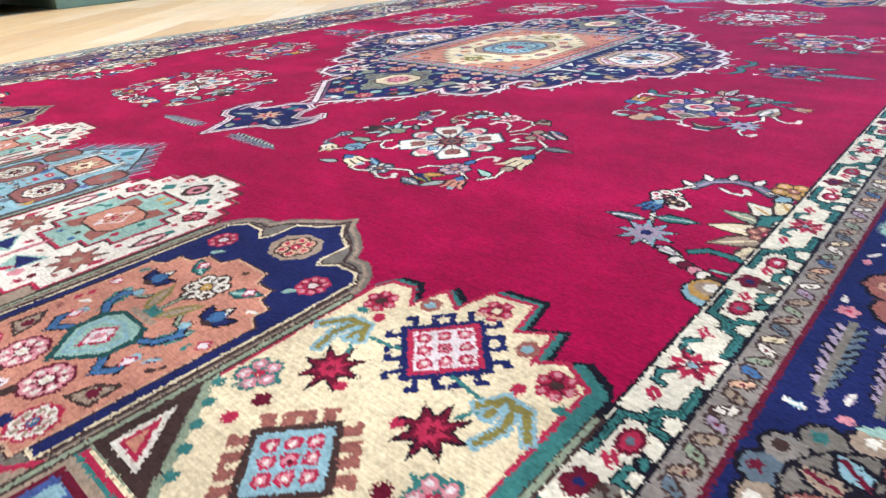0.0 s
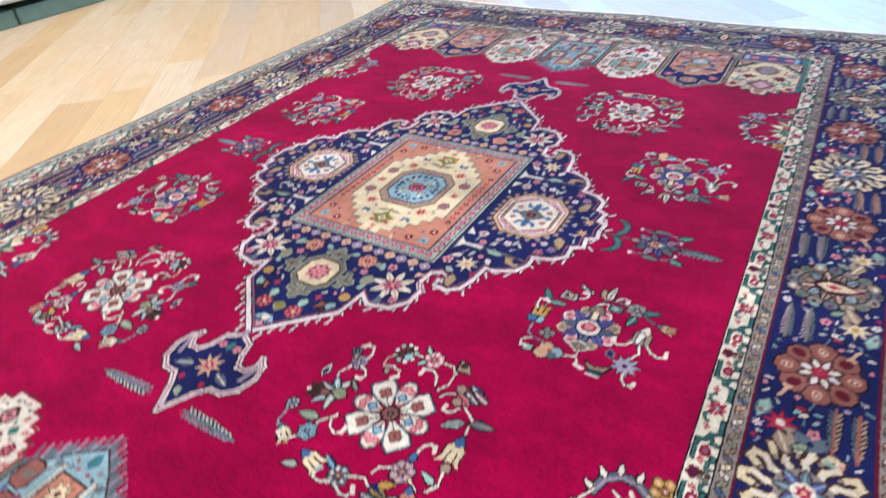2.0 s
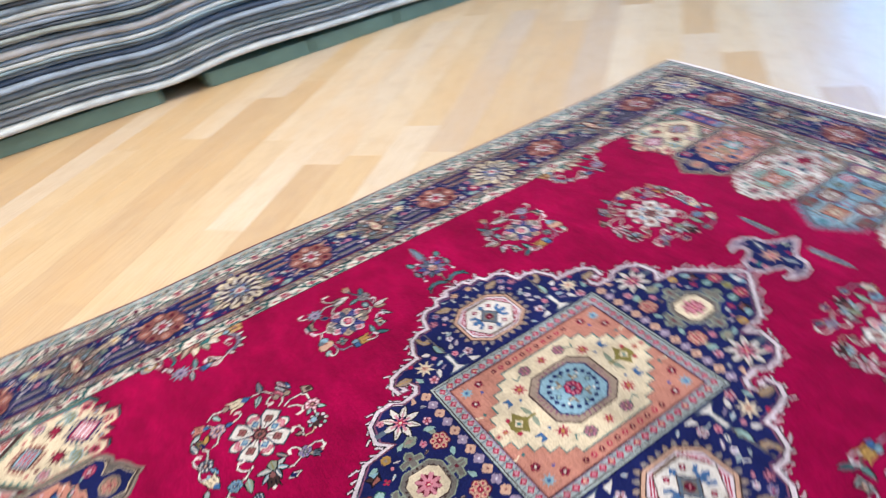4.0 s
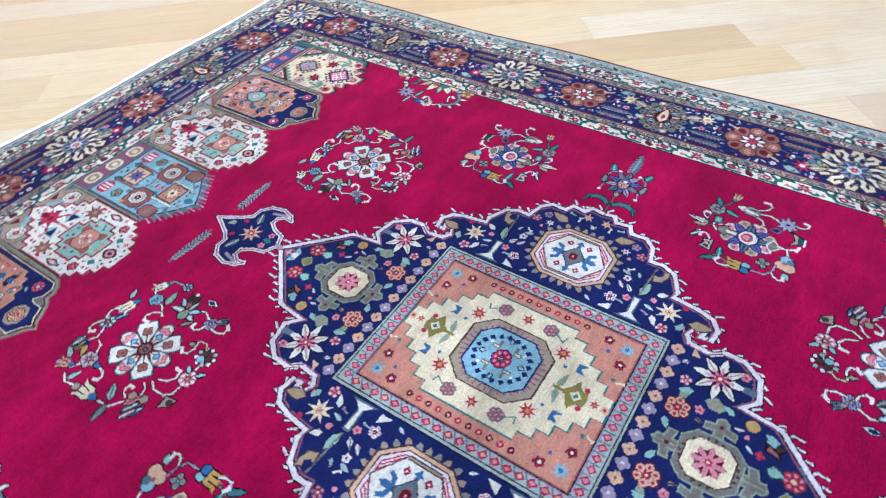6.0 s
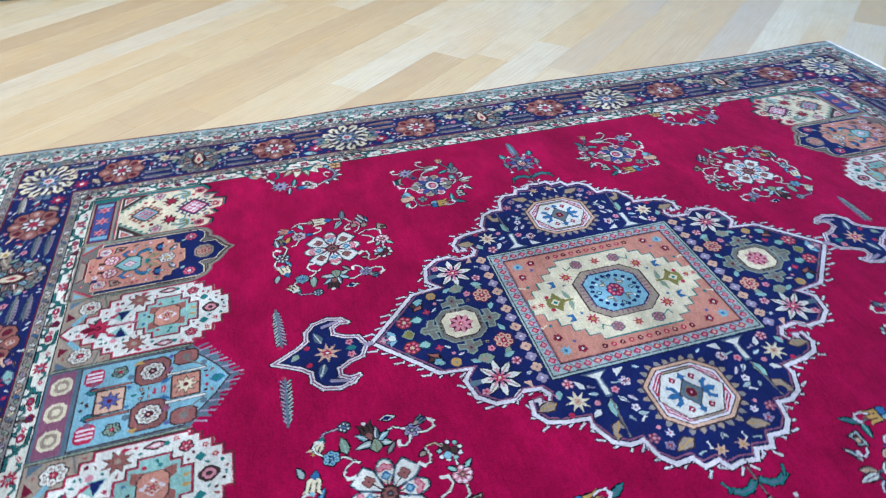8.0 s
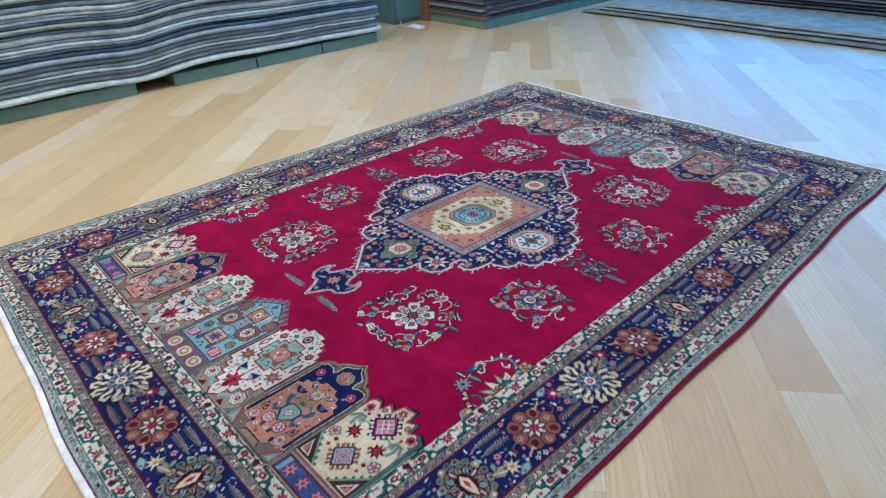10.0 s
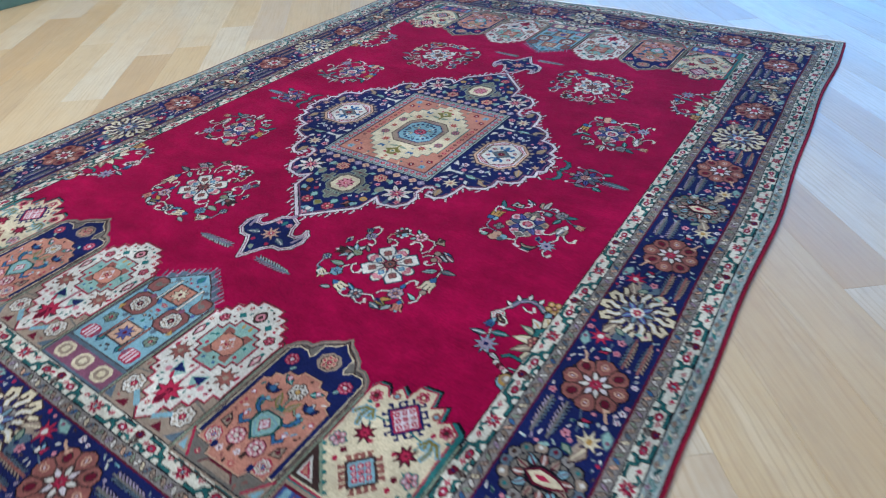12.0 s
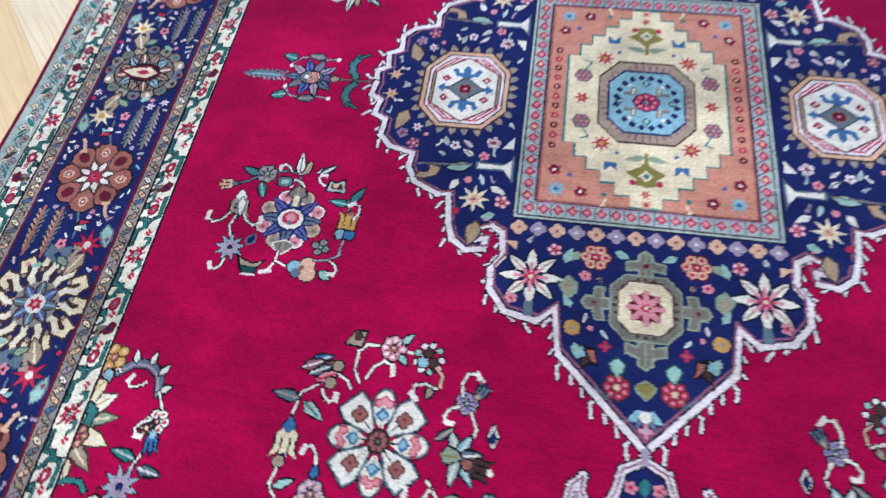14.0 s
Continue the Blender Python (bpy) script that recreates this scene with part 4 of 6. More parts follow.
def medallion_inside():
    """One quarter of the medallion's filling."""
    for k in range(8):
        t = 45 * k
        ca, sa = math.cos(radians(t)), math.sin(radians(t))
        leaf(0.205 + 0.014 * ca, 0.437 + 0.014 * sa, 0.045, 0.019, t, "white", "black", "tan" if k % 2 else None)
        line(((0.205, 0.437), (0.205 + 0.028 * ca, 0.437 + 0.028 * sa)), 0.006, "pink")
    star(0.205, 0.437, 0.018, "rose", "cream", 6)
    line(((0.205, 0.495), (0.205, 0.508)), 0.016, "slate")
    bloom(0.165, 0.375, 0.014, "pink", "rose", 5, None)
    poly(((0.235, 0.365), (0.26, 0.365), (0.235, 0.385)), "peach")
    bloom(0.237, 0.484, 0.012, "pink", "rose", 5, None)
    star(0.328, 0.278, 0.034, "cream", "rose", 8, 0.4)
    star(0.328, 0.278, 0.014, "peach", "terra", 6)
    # white funnel beside the panel
    poly(((0.258, 0.165), (0.275, 0.190), (0.335, 0.187), (0.335, 0.207), (0.275, 0.206), (0.258, 0.235)), "slate")
    poly(((0.262, 0.177), (0.28, 0.194), (0.330, 0.191), (0.330, 0.203), (0.28, 0.202), (0.262, 0.224)), "white")
    poly(((0.285, 0.150), (0.262, 0.150), (0.262, 0.120), (0.275, 0.135)), "white")
    leaf(0.345, 0.2, 0.05, 0.022, 10, "mint", "black")
    line(((0.345, 0.197), (0.45, 0.205)), 0.005, "olivegrey")
    # golden crescents
    for px, py, t in ((0.425, 0.225, 30), (0.338, 0.345, 80), (0.515, 0.085, 70)):
        leaf(px - 0.02, py - 0.015, 0.055, 0.028, t, "tan", "brown", "gold")
        disc(px + 0.012, py - 0.01, 0.012, "navy", n=8)
    bloom(0.47, 0.155, 0.015, "mauve", "pink", 5, None)
    bloom(0.497, 0.13, 0.013, "lilac", "rose", 5, None)
    star(0.54, 0.028, 0.018, "peach", "gold", 6)
    leaf(0.30, 0.245, 0.035, 0.016, 150, "white")
    leaf(0.365, 0.235, 0.03, 0.016, 60, "white")
    disc(0.36, 0.31, 0.008, "rose", n=6)
    disc(0.30, 0.32, 0.008, "pink", n=6)
    leaf(0.285, 0.31, 0.03, 0.016, 20, "mint")
    # flowers of the pointed ends
    bloom(0.09, 0.382, 0.027, "peach", "rose", 6, "maroon")
    leaf(0.115, 0.376, 0.035, 0.018, 30, "sage")
    leaf(0.055, 0.365, 0.03, 0.016, 150, "mint")
    leaf(0.145, 0.40, 0.035, 0.018, 250, "mint")
    poly(((0.12, 0.44), (0.137, 0.425), (0.155, 0.445), (0.137, 0.475), (0.12, 0.46)), "sage")
    diamond(0.137, 0.45, 0.008, 0.016, "tan")
    leaf(0.13, 0.49, 0.03, 0.014, 300, "mint")
    disc(0.126, 0.528, 0.015, "gold", n=8)
    disc(0.126, 0.528, 0.006, "tan", n=6)
    disc(0.095, 0.525, 0.006, "pink", n=5)
    lotus(0.095, 0.572, 0.023, 40, "sky", "brown", "terra")
    bloom(0.068, 0.556, 0.011, "rose", "terra", 4, None)
    leaf(0.12, 0.555, 0.03, 0.014, 100, "mint")
    bloom(0.047, 0.625, 0.022, "rose", "peach", 7, "brown")
    leaf(0.047, 0.575, 0.032, 0.024, 90, "mint", "green")
    leaf(0.0, 0.61, 0.028, 0.03, 90, "olive", "sage")
    curl(0.082, 0.63, 0.022, 80, "slate", 0.004)
    leaf(0.0, 0.66, 0.034, 0.018, 30, "sky")
    leaf(0.0, 0.66, 0.034, 0.012, 60, "slate")
    disc(0.0, 0.668, 0.010, "white", n=7)
    bloom(0.0, 0.69, 0.012, "pink", "sky", 4, None)
    # cross round the small octagon
    for pts in (((0, 0.36), (0.012, 0.368), (0.012, 0.38), (0.034, 0.385), (0.034, 0.402), (0.012, 0.398), (0.012, 0.412), (0, 0.412)),
                ((0, 0.59), (0.012, 0.582), (0.012, 0.57), (0.034, 0.562), (0.034, 0.545), (0.012, 0.55), (0.012, 0.54), (0, 0.54)),
                ((0.062, 0.485), (0.076, 0.485), (0.072, 0.507), (0.088, 0.507), (0.092, 0.487), (0.104, 0.487), (0.112, 0.475),
                 (0.104, 0.463), (0.092, 0.463), (0.088, 0.443), (0.072, 0.443), (0.076, 0.465), (0.062, 0.465))):
        poly(pts, "olivegrey")
        line(pts, 0.004, "sage", True)
    disc(0.09, 0.475, 0.005, "maroon", n=5)
    disc(0.0, 0.39, 0.006, "maroon", n=5)


def side_octagon():
    """The white octagon on each side of the panel: a ring of teeth, a striped frame, and four blue anchors round a diamond."""
    for k in range(28):
        a = 2 * math.pi * (k + 0.5) / 28
        r = 1.0 / max(abs(math.cos(a)) / 0.096, abs(math.sin(a)) / 0.108, (abs(math.cos(a)) / 0.096 + abs(math.sin(a)) / 0.108) / 1.52)
        with placed(r * math.cos(a), r * math.sin(a), math.degrees(a)):
            poly(((-0.010, -0.0075), (0.008, -0.0070), (0.017, 0), (0.008, 0.0070), (-0.010, 0.0075)), ("tan", "ash")[k % 2])
    for rx, ry, c_ in ((0.096, 0.108, "brown"), (0.092, 0.104, "peach"), (0.084, 0.096, "brown"), (0.081, 0.093, "blush")):
        octagon(0, 0, rx, ry, c_, 0.48)
    for q in (1, -1):
        for s in (1, -1):
            # slanted bars between the octagon and the white hexagon
            poly(((0.008 * s, 0.086 * q), (0.036 * s, 0.086 * q), (0.074 * s, 0.050 * q), (0.074 * s, 0.036 * q)), "rose")
            poly(((0.016 * s, 0.083 * q), (0.034 * s, 0.083 * q), (0.070 * s, 0.049 * q), (0.070 * s, 0.043 * q)), "blush")
            line(((0.028 * s, 0.081 * q), (0.066 * s, 0.047 * q)), 0.0036, "rose")
        rect(*sorted((0.066 * q, 0.076 * q)), -0.040, 0.040, "brown")
        rect(*sorted((0.069 * q, 0.073 * q)), -0.040, 0.040, "tan")
    hexa = ((0.066, -0.044), (0.066, 0.044), (0.0, 0.087), (-0.066, 0.044), (-0.066, -0.044), (0.0, -0.087))
    line(hexa, 0.0060, "brown", True)
    poly(hexa, "white")
    for s in (1, -1):
        for q in (1, -1):
            diamond(0.044 * s, 0.027 * q, 0.0110, 0.0100, "maroon")
            diamond(0.044 * s, 0.027 * q, 0.0075, 0.0068, "rose")
            diamond(0.044 * s, 0.027 * q, 0.0030, 0.0030, "blush")
        # upright anchors with curled arms, and short arrows to the sides
        rect(-0.0080, 0.0080, *sorted((0.026 * s, 0.058 * s)), "blue")
        poly(((-0.011, 0.052 * s), (0.011, 0.052 * s), (0, 0.066 * s)), "blue")
        line(((-0.026, 0.050 * s), (-0.020, 0.040 * s), (0, 0.034 * s), (0.020, 0.040 * s), (0.026, 0.050 * s)), 0.0105, "blue")
        rect(*sorted((0.034 * s, 0.052 * s)), -0.0045, 0.0045, "blue")
        poly(((0.046 * s, -0.013), (0.062 * s, 0), (0.046 * s, 0.013)), "blue")
    diamond(0, 0, 0.042, 0.034, "brown")
    diamond(0, 0, 0.038, 0.030, "slate")
    diamond(0, 0, 0.026, 0.021, "olivegrey")
    octagon(0, 0, 0.0125, 0.0115, "maroon")
    disc(0, 0, 0.004, "pink", n=5)


CREAM = ((0.163, 0.0), (0.163, 0.118), (0.140, 0.118), (0.140, 0.150), (0.115, 0.150), (0.115, 0.180), (0.088, 0.180),
         (0.088, 0.208), (0.060, 0.208), (0.060, 0.236), (0.030, 0.236), (0.030, 0.262), (0.0, 0.262))


def whole(q):
    """A closed outline from a quarter, mirrored both ways."""
    q = list(q)
    return q + [(-x, y) for x, y in q[::-1]] + [(-x, -y) for x, y in q] + [(x, -y) for x, y in q[::-1]]


def centre_panel():
    """The bordered panel in the middle of the medallion."""
    for k in range(14):
        for s in (1, -1):
            px = -0.236 + 0.472 * k / 13
            for ox, oy in ((0.0078, 0), (-0.0078, 0), (0, 0.0078), (0, -0.0078)):
                disc(px + ox, 0.333 * s + oy, 0.0085, ("peach", "lilac")[k % 2], n=8)
            disc(px, 0.333 * s, 0.0040, ("dusk", "blush")[k % 2], n=6)
    rect(-0.252, 0.252, -0.314, 0.314, "black")
    rect(-0.249, 0.249, -0.311, 0.311, "frost")
    rect(-0.243, 0.243, -0.305, 0.305, "brown")
    rect(-0.240, 0.240, -0.302, 0.302, "frost")
    rect(-0.2145, 0.2145, -0.2745, 0.2745, "lilac")
    for i in range(-8, 9):
        for s in (1, -1):
            rect(i * 0.0275 - 0.014, i * 0.0275 - 0.011, (0.286 * s) - 0.014, (0.286 * s) + 0.014, "slate")
            diamond(i * 0.0275, 0.286 * s, 0.0115, 0.012, "rose")
            diamond(i * 0.0275, 0.286 * s, 0.0065, 0.007, "pink")
    for i in range(-9, 10):
        for s in (1, -1):
            line(((0.212 * s, i * 0.0285 - 0.02), (0.238 * s, i * 0.0285 - 0.004)), 0.003, "slate")
            diamond(0.226 * s, i * 0.0285, 0.0115, 0.013, "rose")
            diamond(0.226 * s, i * 0.0285, 0.006, 0.007, "pink" if i % 3 else "peach")
    rect(-0.211, 0.211, -0.271, 0.271, "black")
    rect(-0.208, 0.208, -0.268, 0.268, "terra")
    rect(-0.204, 0.204, -0.264, 0.264, "orange")
    for s in (1, -1):
        for i in range(-5, 6):
            disc(0.187 * s, i * 0.026, 0.0085, "maroon" if i % 2 else "rose", n=7)
            disc(0.187 * s, i * 0.026, 0.0035, "peach", n=5)
    c = whole(CREAM)
    poly([(x * 1.03, y * 1.02) for x, y in c], "teal")
    poly(c, "cream")
    for sx in (1, -1):
        for sy in (1, -1):
            with placed(0, 0, 0, sx, sy):
                star(0.172, 0.236, 0.020, "sky", "blue", 8, 0.5)
                bloom(0.178, 0.19, 0.014, "maroon", "white", 5, None)
                bloom(0.125, 0.238, 0.014, "maroon", "white", 5, None)
                disc(0.148, 0.20, 0.006, "violet", n=5)
                disc(0.08, 0.24, 0.006, "teal", n=5)
                curl(0.075, 0.25, 0.016, 0, "cream", 0.004)
                star(0.088, 0.115, 0.023, "rose", "gold", 8, 0.4)
                star(0.133, 0.0 if sy > 0 else -0.0, 0.018, "rose", "gold", 6, 0.4)
                bloom(0.132, 0.062, 0.017, "mauve", "terra", 6, "olivegrey")
                line(((0.132, 0.075), (0.115, 0.10), (0.13, 0.105)), 0.0035, "teal")
                poly(((0.056, 0.160), (0.082, 0.160), (0.082, 0.183), (0.069, 0.168), (0.056, 0.183)), "blue")
                leaf(0.0, 0.142, 0.045, 0.016, 12, "sage")
                disc(0.026, 0.205, 0.007, "rose", n=6)
                disc(0.058, 0.135, 0.005, "blue", n=5)
    for s in (1, -1):
        poly(((0, 0.15 * s), (0.010, 0.165 * s), (0.04, 0.182 * s), (0.02, 0.195 * s), (0.02, 0.21 * s), (0, 0.215 * s), (-0.02, 0.21 * s), (-0.02, 0.195 * s), (-0.04, 0.182 * s), (-0.010, 0.165 * s)), "olive")
        diamond(0, 0.188 * s, 0.014, 0.014, "cream")
        diamond(0, 0.188 * s, 0.007, 0.007, "teal")
        rect(-0.004, 0.004, *sorted((0.133 * s, 0.16 * s)), "olive")
        star(0, 0.232 * s, 0.012, "rose", "gold", 6)
        rect(-0.009, 0.009, *sorted((0.246 * s, 0.264 * s)), "peach")
        disc(0, 0.255 * s, 0.005, "rose", n=5)
    with placed(0, 0, 0, 0.95, 0.85):
        for k in range(48):
            a = 2 * math.pi * k / 48
            disc(0.098 * math.cos(a), 0.120 * math.sin(a), 0.009, "mauve" if k % 2 else "tan", n=6)
        octagon(0, 0, 0.105, 0.129, "brown")
        octagon(0, 0, 0.102, 0.125, "tan")
        for k in range(40):
            a = 2 * math.pi * (k + 0.5) / 40
            line(((0.088 * math.cos(a), 0.104 * math.sin(a)), (0.099 * math.cos(a), 0.120 * math.sin(a))), 0.004, "mauve")
        octagon(0, 0, 0.084, 0.099, "navy")
        octagon(0, 0, 0.080, 0.095, "sky")
        for k in range(20):
            a = 2 * math.pi * (k + 0.5) / 20
            diamond(0.066 * math.cos(a), 0.079 * math.sin(a), 0.0085, 0.0100, "navy")
        for sx in (1, -1):
            for sy in (1, -1):
                poly(((0.022 * sx, 0.02 * sy), (0.05 * sx, 0.02 * sy), (0.05 * sx, 0.03 * sy), (0.034 * sx, 0.03 * sy), (0.034 * sx, 0.045 * sy), (0.022 * sx, 0.045 * sy)), "olivegrey")
                rect(*sorted((0.026 * sx, 0.03 * sx)), *sorted((0.024 * sy, 0.041 * sy)), "cream")
        octagon(0, 0, 0.058, 0.068, None)
        for s in (1, -1):
            leaf(0.0, 0.052 * s, 0.018, 0.010, 90 * s, "mint", "navy")
            leaf(0.05 * s, 0.0, 0.014, 0.010, 0 if s > 0 else 180, "mint", "navy")
            disc(0.036 * s, 0.052, 0.005, "white", n=5)
            disc(0.036 * s, -0.052, 0.005, "white", n=5)
        bloom(0, 0, 0.028, "rose", "sky", 8, "navy")
        star(0, 0, 0.012, "maroon", "sky", 6)


PENDANT = ((0.0, 0.735), (0.035, 0.752), (0.045, 0.785), (0.062, 0.812), (0.085, 0.812), (0.098, 0.792), (0.095, 0.770), (0.112, 0.785),
           (0.122, 0.820), (0.112, 0.858), (0.085, 0.880), (0.055, 0.882), (0.035, 0.905), (0.018, 0.935), (0.0, 0.968))


def pendant():
    """The small navy pendant at the tip, with two feathers."""
    for s in (1, -1):
        pts = [(x * s, y) for x, y in PENDANT]
        poly(pts + [(0, 0.735)], "navy")
    for w, c_ in ((0.018, "black"), (0.012, "blush"), (0.0035, "mauve")):
        for s in (1, -1):
            line([(x * s, y) for x, y in PENDANT], w, c_)
    rect(-0.006, 0.006, 0.716, 0.742, "lilac")
    star(0, 0.835, 0.036, "peach", "rose", 8, 0.4)
    star(0, 0.835, 0.017, "rose", "white", 6)
    for s in (1, -1):
        leaf(0.035 * s, 0.845, 0.05, 0.022, 20 if s > 0 else 160, "slate", None, "white")
        bloom(0.022 * s, 0.776, 0.011, "pink", "rose", 5, None)
        disc(0.03 * s, 0.882, 0.008, "rose", n=6)
        line(((0.095 * s, 0.835), (0.104 * s, 0.80)), 0.010, "lilac")
        comb(0.068 * s, 0.944, 0.130, 2 if s > 0 else 178, "slate", "lilac", "frost", 0.0150)
        disc(0.05 * s, 0.948, 0.006, "rose", n=5)
    leaf(-0.014, 0.905, 0.028, 0.018, 45, "sage")
    leaf(0.0, 0.76, 0.03, 0.018, 90, "teal")


# ---- end panels: x across, y = 0 at the border and growing into the field
PW = 1.874 / 7


def panel_blue():
    h = PW / 2
    top = ((h, 0.33), (0.105, 0.352), (0.108, 0.368), (0.085, 0.372), (0.080, 0.392), (0.052, 0.394), (0.046, 0.415), (0.018, 0.416), (0.0, 0.440))
    q = list(top)
    outl = [(-h, 0), (h, 0)] + q + [(-x, y) for x, y in q[::-1]]
    poly(outl, "slate")
    for k in range(20):
        a = k / 19
        px = -0.115 + 0.23 * a
        line(((px, 0.39 - abs(px) * 0.5), (px * 1.1, 0.452 - abs(px) * 0.75)), 0.005, "lilac" if k % 2 else "slate")
    inner = [(-h + 0.012, 0.078), (h - 0.012, 0.078), (h - 0.012, 0.315), (0.08, 0.355), (0.045, 0.385), (0, 0.415), (-0.045, 0.385), (-0.08, 0.355), (-h + 0.012, 0.315)]
    line(inner, 0.008, "brown", True)
    poly(inner, "sky")
    rect(-h + 0.008, h - 0.008, 0.006, 0.07, "mauve")
    rect(-h + 0.008, h - 0.008, 0.064, 0.070, "slate")
    for px in (-0.08, 0, 0.08):
        octagon(px, 0.036, 0.027, 0.024, "cream", 0.5)
        octagon(px, 0.036, 0.019, 0.016, "tan", 0.5)
        octagon(px, 0.036, 0.010, 0.009, "cream", 0.5)
    for s in (1, -1):
        octagon(0.068 * s, 0.240, 0.044, 0.042, "brown")
        octagon(0.068 * s, 0.240, 0.040, 0.038, "dusk")
        bloom(0.068 * s, 0.240, 0.028, "white", "maroon", 8)
        octagon(0.094 * s, 0.316, 0.026, 0.030, "brown")
        octagon(0.094 * s, 0.316, 0.022, 0.026, "dusk")
        disc(0.094 * s, 0.316, 0.010, "olivegrey", n=7)
        line(((0.085 * s, 0.315), (0.05 * s, 0.36)), 0.005, "olivegrey")
        octagon(0.086 * s, 0.108, 0.026, 0.022, "rose")
        for q in (-0.012, 0, 0.012):
            rect(0.086 * s + q - 0.004, 0.086 * s + q + 0.002, 0.090, 0.126, "blush")
        bloom(0.088 * s, 0.165, 0.018, "sage", "rose", 5)
        leaf(0.04 * s, 0.095, 0.035, 0.018, 90, "teal", "navy")
        poly(((0.1 * s, 0.195), (0.115 * s, 0.21), (0.1 * s, 0.22)), "gold")
        leaf(0.02 * s, 0.26, 0.03, 0.012, 60 if s > 0 else 120, "blue", None)
        disc(0.03 * s, 0.19, 0.006, "blue", n=5)
        disc(0.105 * s, 0.28, 0.007, "violet", n=5)
    for cy, ground_c, mid_c, bar in ((0.150, "peach", "violet", "terra"), (0.318, "orange", "cream", "white")):
        rect(-0.038, 0.038, cy - 0.034, cy + 0.034, "brown")
        rect(-0.034, 0.034, cy - 0.030, cy + 0.030, ground_c)
        star(0, cy, 0.026, mid_c, "maroon", 8, 0.5, 0, "brown")
        for s in (1, -1):
            rect(*sorted((0.040 * s, 0.049 * s)), cy - 0.046, cy + 0.046, "brown")
            rect(*sorted((0.042 * s, 0.047 * s)), cy - 0.044, cy + 0.044, bar)
            disc(0.062 * s, cy + 0.040, 0.009, "slate", n=6)
            disc(0.062 * s, cy - 0.040, 0.009, "mauve", n=6)
    leaf(0, 0.375, 0.03, 0.02, 90, "teal", "blue")


def panel_white():
    h = PW / 2
    top = ((h, 0.335), (0.118, 0.335), (0.118, 0.358), (0.096, 0.358), (0.096, 0.382), (0.070, 0.382), (0.070, 0.404), (0.040, 0.404), (0.040, 0.424), (0.0, 0.424))
    q = list(top)
    poly([(-h, 0), (h, 0)] + q + [(-x, y) for x, y in q[::-1]], "tan")
    q = [(x * 0.94, y - 0.007) for x, y in q]
    side = [(h - 0.012, 0.335), (h - 0.012, 0.14), (0.10, 0.14), (0.10, 0.115), (0.075, 0.115), (0.075, 0.09), (0.05, 0.09), (0.05, 0.06), (0.028, 0.06), (0.028, 0.03), (0.0, 0.005)]
    shape = [(-x, y) for x, y in side[::-1]] + [(-x, y) for x, y in q[:1]] + [(-x, y) for x, y in q] + [(x, y) for x, y in q[::-1]] + side
    line(shape, 0.013, "brown", True)
    line(shape, 0.008, "rose", True)
    poly(shape, "white")
    for s in (1, -1):
        bloom(0.092 * s, 0.062, 0.028, "white", "rose", 7, "brown")
        poly(((0.05 * s, 0.008), (0.085 * s, 0.008), (0.06 * s, 0.03)), "maroon")
        poly(((0.128 * s, 0.008), (0.128 * s, 0.04), (0.10 * s, 0.008)), "slate")
        line(((0.130 * s, 0.095), (0.085 * s, 0.105)), 0.005, "olivegrey")
        line(((0.062 * s, 0.05), (0.035 * s, 0.03)), 0.014, "sky")
        star(0.086 * s, 0.187, 0.029, "terra", "tan", 8, 0.5, 22, "brown")
        octagon(0.106 * s, 0.262, 0.012, 0.026, "brown", 0.8)
        octagon(0.106 * s, 0.262, 0.007, 0.018, "pink", 0.8)
        octagon(0.106 * s, 0.262, 0.004, 0.010, "white", 0.8)
        bloom(0.085 * s, 0.325, 0.014, "rose", "pink", 5, "brown")
        diamond(0.048 * s, 0.355, 0.013, 0.013, "teal")
        diamond(0.112 * s, 0.20, 0.006, 0.012, "rose")
        poly(((0.010 * s, 0.148), (0.052 * s, 0.172), (0.052 * s, 0.132), (0.03 * s, 0.124)), "mint")
        poly(((0.014 * s, 0.148), (0.049 * s, 0.166), (0.049 * s, 0.136)), "navy")
        poly(((0.014 * s, 0.09), (0.042 * s, 0.095), (0.03 * s, 0.075)), "green")
        disc(0.06 * s, 0.135, 0.009, "pink", n=6)
        disc(0.105 * s, 0.285, 0.007, "teal", n=5)
        leaf(0.03 * s, 0.115, 0.03, 0.012, 60 if s > 0 else 120, "rose")
    mint = ((0.075, 0.0), (0.075, 0.030), (0.055, 0.030), (0.055, 0.052), (0.032, 0.052), (0.032, 0.075), (0, 0.075))
    with placed(0, 0.262):
        m = whole(mint)
        line(m, 0.012, "brown", True)
        line(m, 0.007, "rose", True)
        poly(m, "mint")
        for q in (1, -1):
            poly(((-0.040, 0.020 * q), (-0.046, 0.046 * q), (-0.020, 0.046 * q), (-0.014, 0.034 * q), (0.014, 0.034 * q), (0.020, 0.046 * q), (0.046, 0.046 * q), (0.040, 0.020 * q)), "terra")
        octagon(0, 0, 0.040, 0.034, "brown")
        octagon(0, 0, 0.037, 0.031, "orange")
        diamond(0, 0, 0.022, 0.026, "blush")
        bloom(0, 0, 0.018, "peach", "rose", 5, None)
        for s in (1, -1):
            disc(0.052 * s, 0.012, 0.006, "teal", n=5)
            disc(0.052 * s, -0.02, 0.006, "rose", n=5)
            leaf(0.012 * s, 0.056, 0.02, 0.010, 90, "gold")
            disc(0.018 * s, -0.058, 0.005, "blue", n=5)
    octagon(0, 0.372, 0.020, 0.022, "brown", 0.7)
    octagon(0, 0.372, 0.013, 0.014, "pink", 0.7)
    octagon(0, 0.372, 0.006, 0.007, "brown", 0.7)
